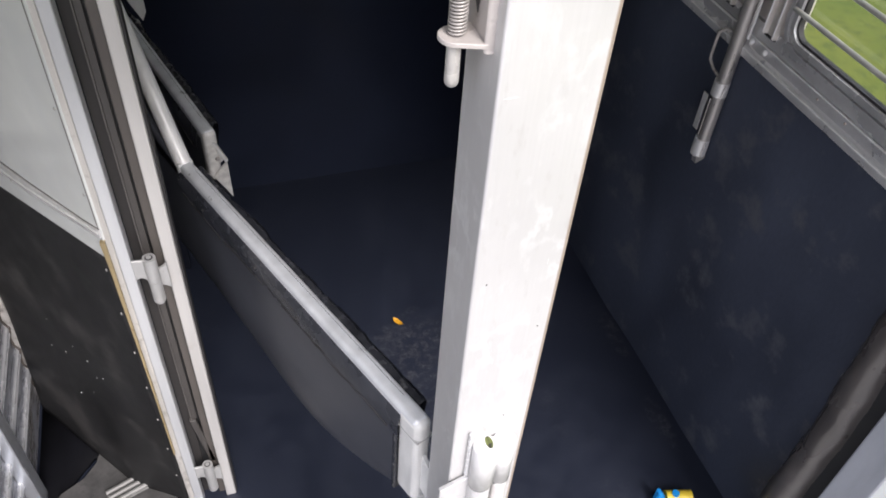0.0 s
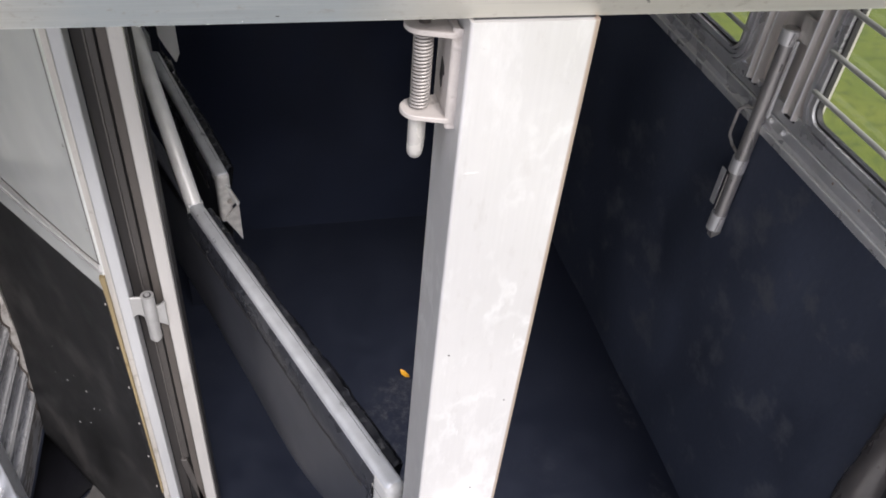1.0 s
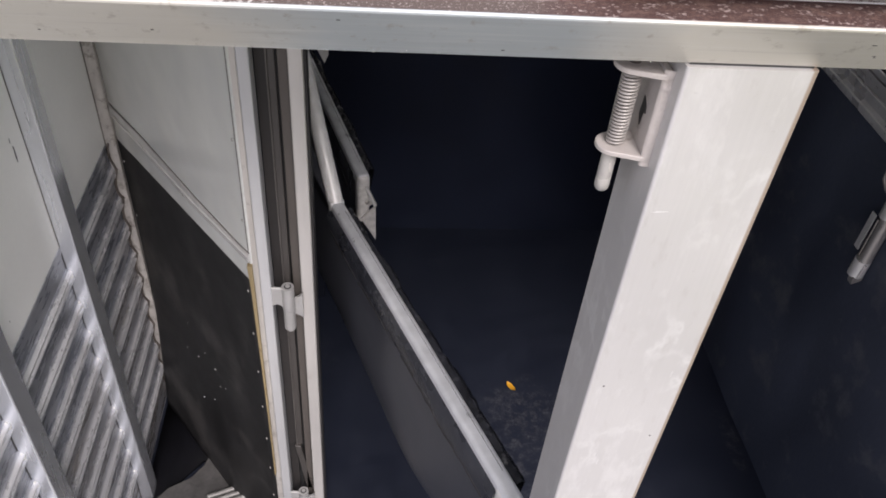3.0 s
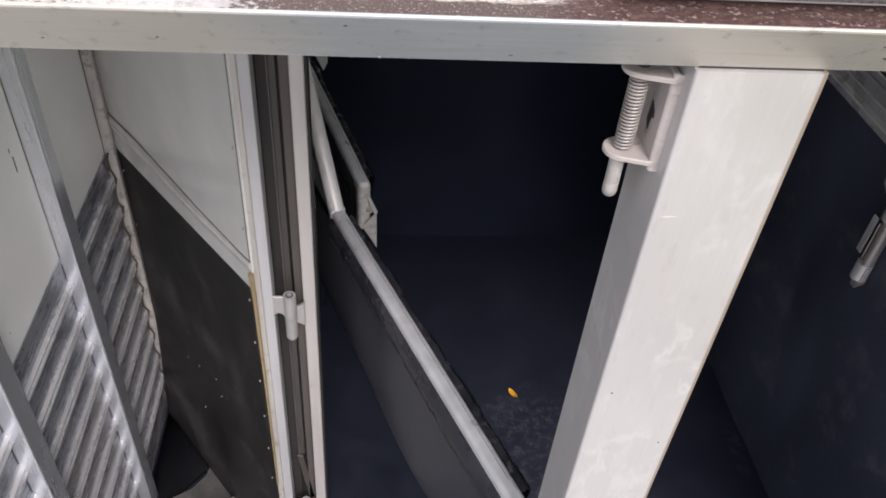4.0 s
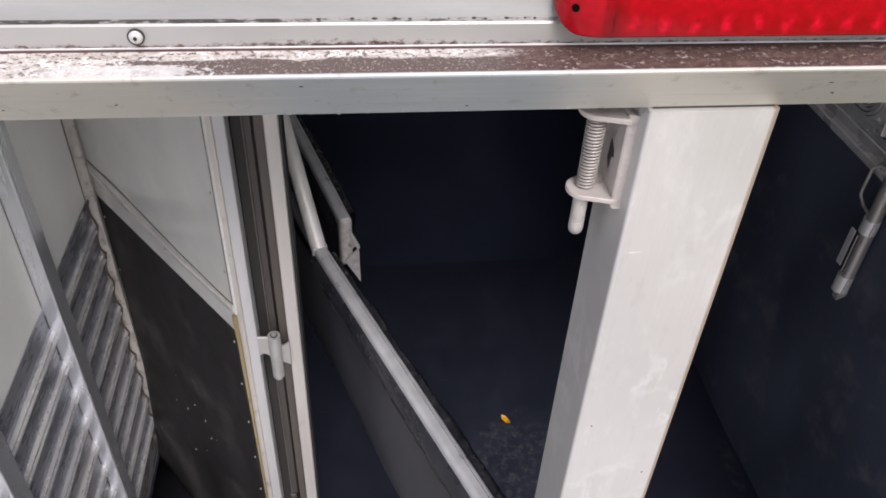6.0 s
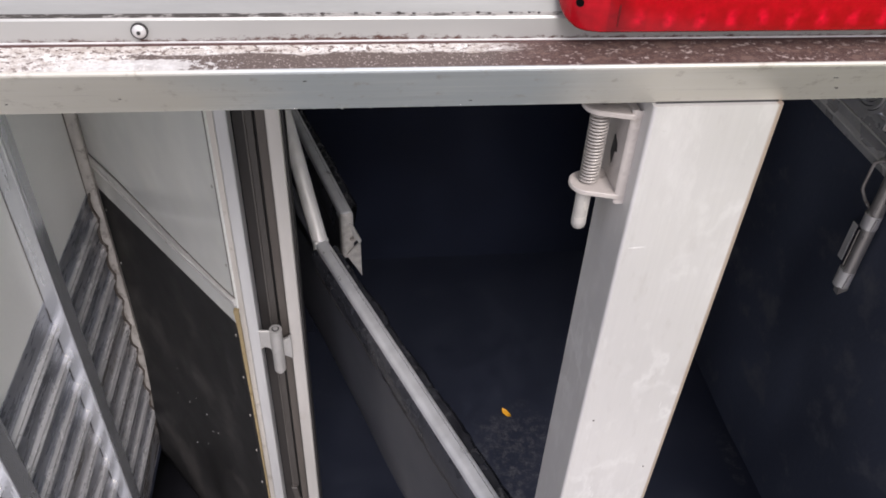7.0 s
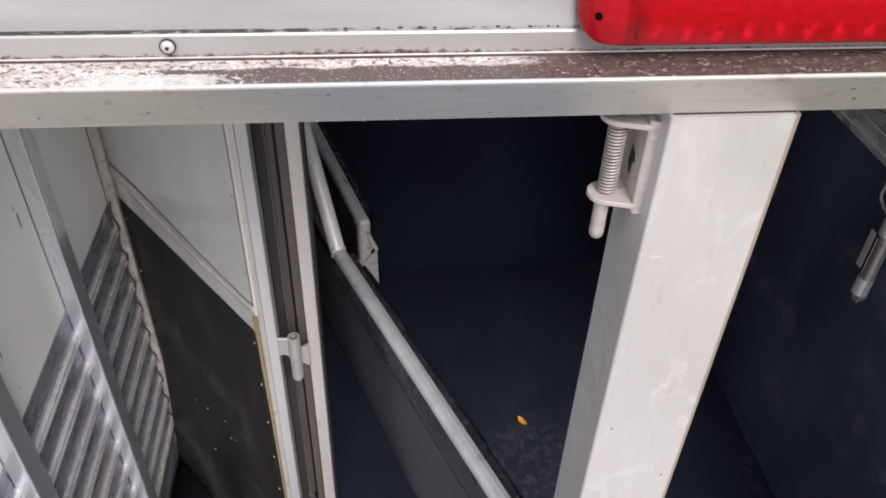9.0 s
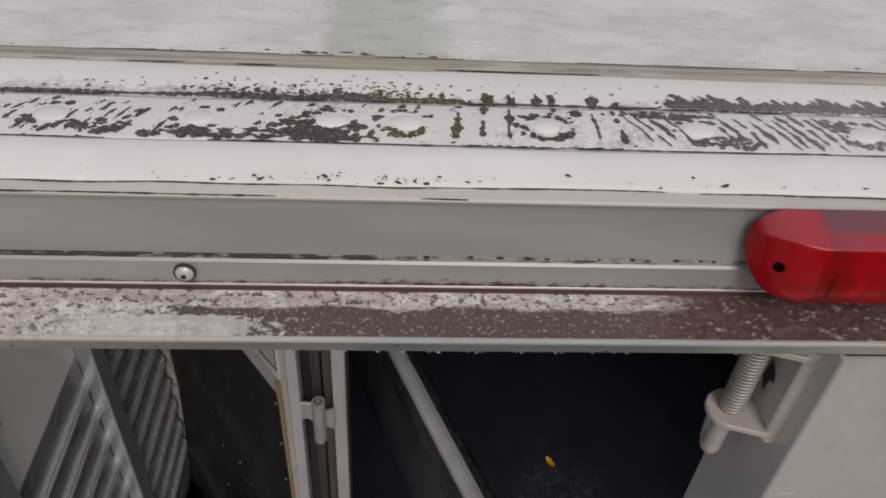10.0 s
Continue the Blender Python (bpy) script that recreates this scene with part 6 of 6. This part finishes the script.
div2 = divider("stall_divider", (-0.003, 1.755), (-0.283, 2.720), 1.112, "folded black stall divider with a latch bracket", reach=0.40, end=False, group="stall dividers")
bm = bmesh.new()
box(bm, -0.020, 0.016, -0.018, 0.018, 0.955, 1.114, bevel=0.010, seg=3)
part("end_tube", bm, HINGE_WELD, div2)
inv = div2.matrix_world.inverted()
bm = bmesh.new()
prism(bm, [(-0.005, 0.975), (0.035, 1.021), (0.037, 0.896)], "y", 1.728, 1.735, m=inv)
part("latch_plate", bm, HINGE_WELD, div2, "triangular aluminium latch plate")
bm = bmesh.new()
prism(bm, [(0.006, 1.084), (0.014, 1.080), (0.038, 1.022), (0.030, 1.018)], "y", 1.728, 1.738, m=inv)
part("latch_strap", bm, ALU, div2)
bm = bmesh.new()
prism(bm, [(-0.004, 0.990), (0.010, 1.072), (0.030, 1.020)], "y", 1.742, 1.746, m=inv)
part("latch_web", bm, ALU_DULL, div2)
part("latch_bolt", T([inv @ Vector((0.010, 1.745, 1.030)), inv @ Vector((0.012, 1.733, 1.026))], 0.006, 10), STEEL, div2)

bracket = thing("divider_bracket", "pale aluminium latch bracket of the next divider", "bracket", (-0.145, 2.45, 1.10))
bm = bmesh.new()
prism(bm, [(-0.05, 0.10), (0.02, 0.10), (0.022, 0.0), (0.008, -0.03), (-0.02, 0.03)], "y", -0.004, 0.004)
part("plate", bm, ALU, bracket)
FOOT_BLACK = mat("black_painted_steel", (0.0070, 0.0085, 0.0145), 0.7, 0.0, 0.15, 8, 0.1, 90, spec=0.15)
part("stem", B(-0.06, -0.035, -0.012, 0.012, -0.20, 0.10, bevel=0.004), FOOT_BLACK, bracket)
part("foot", B(-0.075, -0.020, -0.02, 0.02, FLOOR - 1.10, -0.20, bevel=0.004), FOOT_BLACK, bracket)

# ---- small things ----
bm = bmesh.new()
rows = []
for i in range(13):
    u = i / 12
    w = 0.011 * math.sin(math.pi * min(1, u * 1.02)) ** 0.8 * (1 + 0.15 * math.sin(u * 9))
    cx, z = (u - 0.5) * 0.052, 0.004 + 0.006 * (2 * u - 1) ** 2
    rows.append([bm.verts.new((cx, -w, z + 0.003)), bm.verts.new((cx, 0, z)), bm.verts.new((cx, w, z + 0.004))])
for p, q in zip(rows, rows[1:]):
    for k in range(2):
        bm.faces.new((p[k], q[k], q[k + 1], p[k + 1])).smooth = True
leaf_part = part("leaf", bm, LEAF)
leaf_part.matrix_world = pose(0.584, 1.928, FLOOR + 0.0005, 0, 0, -58)
tagged(leaf_part, "small dry yellow leaf lying on the floor mat", "leaf")

toy = thing("plastic_toy", "small blue and yellow plastic toy on the floor", "toy", (1.230, 0.955, FLOOR))
bm = bmesh.new()
prism(bm, [(-0.035, 0.0), (0.004, 0.0), (0.000, 0.040), (-0.026, 0.084), (-0.034, 0.078)], "y", -0.010, 0.010)
bmesh.ops.bevel(bm, geom=bm.edges[:], offset=0.003, segments=2, affect="EDGES")
part("fin", bm, BLUE, toy)
part("body", T([(0.006, -0.004, 0.026), (0.090, -0.026, 0.026)], 0.024, 16), YELLOW, toy)
part("knob", T([(0.034, -0.012, 0.046), (0.034, -0.012, 0.056)], 0.012, 14), BLUE, toy)

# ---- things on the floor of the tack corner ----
# Jet black sheet stands for the shaded corner floor and the black crumple there.
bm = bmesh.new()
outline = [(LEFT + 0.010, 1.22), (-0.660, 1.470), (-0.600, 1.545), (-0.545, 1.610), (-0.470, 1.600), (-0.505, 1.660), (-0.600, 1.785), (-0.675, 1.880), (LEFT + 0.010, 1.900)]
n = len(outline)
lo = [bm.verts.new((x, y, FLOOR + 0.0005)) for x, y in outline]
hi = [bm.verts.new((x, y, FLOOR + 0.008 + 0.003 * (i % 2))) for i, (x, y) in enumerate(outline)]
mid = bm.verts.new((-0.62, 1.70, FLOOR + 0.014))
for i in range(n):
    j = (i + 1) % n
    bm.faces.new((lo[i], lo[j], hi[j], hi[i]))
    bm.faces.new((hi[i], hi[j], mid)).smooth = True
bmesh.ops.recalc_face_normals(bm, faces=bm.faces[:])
tagged(part("corner_shade_sheet", bm, mat("jet_black_shade", (0.0040, 0.0040, 0.0055), 0.75, 0.0, 0.3, 9, 0.3, 60, spec=0.08)), "jet black sheet for the shaded corner and the crumpled black thing there", "rubber mat")

# Paler grey mat piece puts the lit, dusty patch of floor into colour.
bm = bmesh.new()
prism(bm, [(-0.690, 1.440), (-0.644, 1.498), (-0.576, 1.537), (-0.538, 1.586), (-0.519, 1.647), (-0.455, 1.596), (-0.390, 1.512), (-0.275, 1.362), (-0.300, 1.18), (-0.60, 1.15)], "z", FLOOR + 0.0005, FLOOR + 0.020)
tagged(part("lit_floor_mat", bm, mat("lit_dusty_rubber", (0.070, 0.067, 0.065), 0.8, 0.0, 0.35, 14, 0.5, 90, dirt=(0.035, 0.034, 0.034), dirt_at=0.50, dirt_scale=12)), "grey rubber mat piece coloured as the lit, dusty patch of floor", "rubber mat")

tread = thing("tread_strip", "short ribbed aluminium tread strip on a dusty mat", "tread strip", (-0.440, 1.458, FLOOR + 0.020))
tread.rotation_euler = (0, 0, radians(20))
TREAD = mat("dusty_tread_metal", (0.215, 0.21, 0.20), 0.5, 0.2, 0.2, 30, 0.1, 160)
part("plate", B(-0.064, 0.064, -0.032, 0.032, 0.0005, 0.006, bevel=0.001), TREAD, tread)
for y in (-0.021, 0.0, 0.021):
    part("rib", T([(-0.063, y, 0.011), (0.063, y, 0.011)], 0.0085, 14), TREAD, tread)
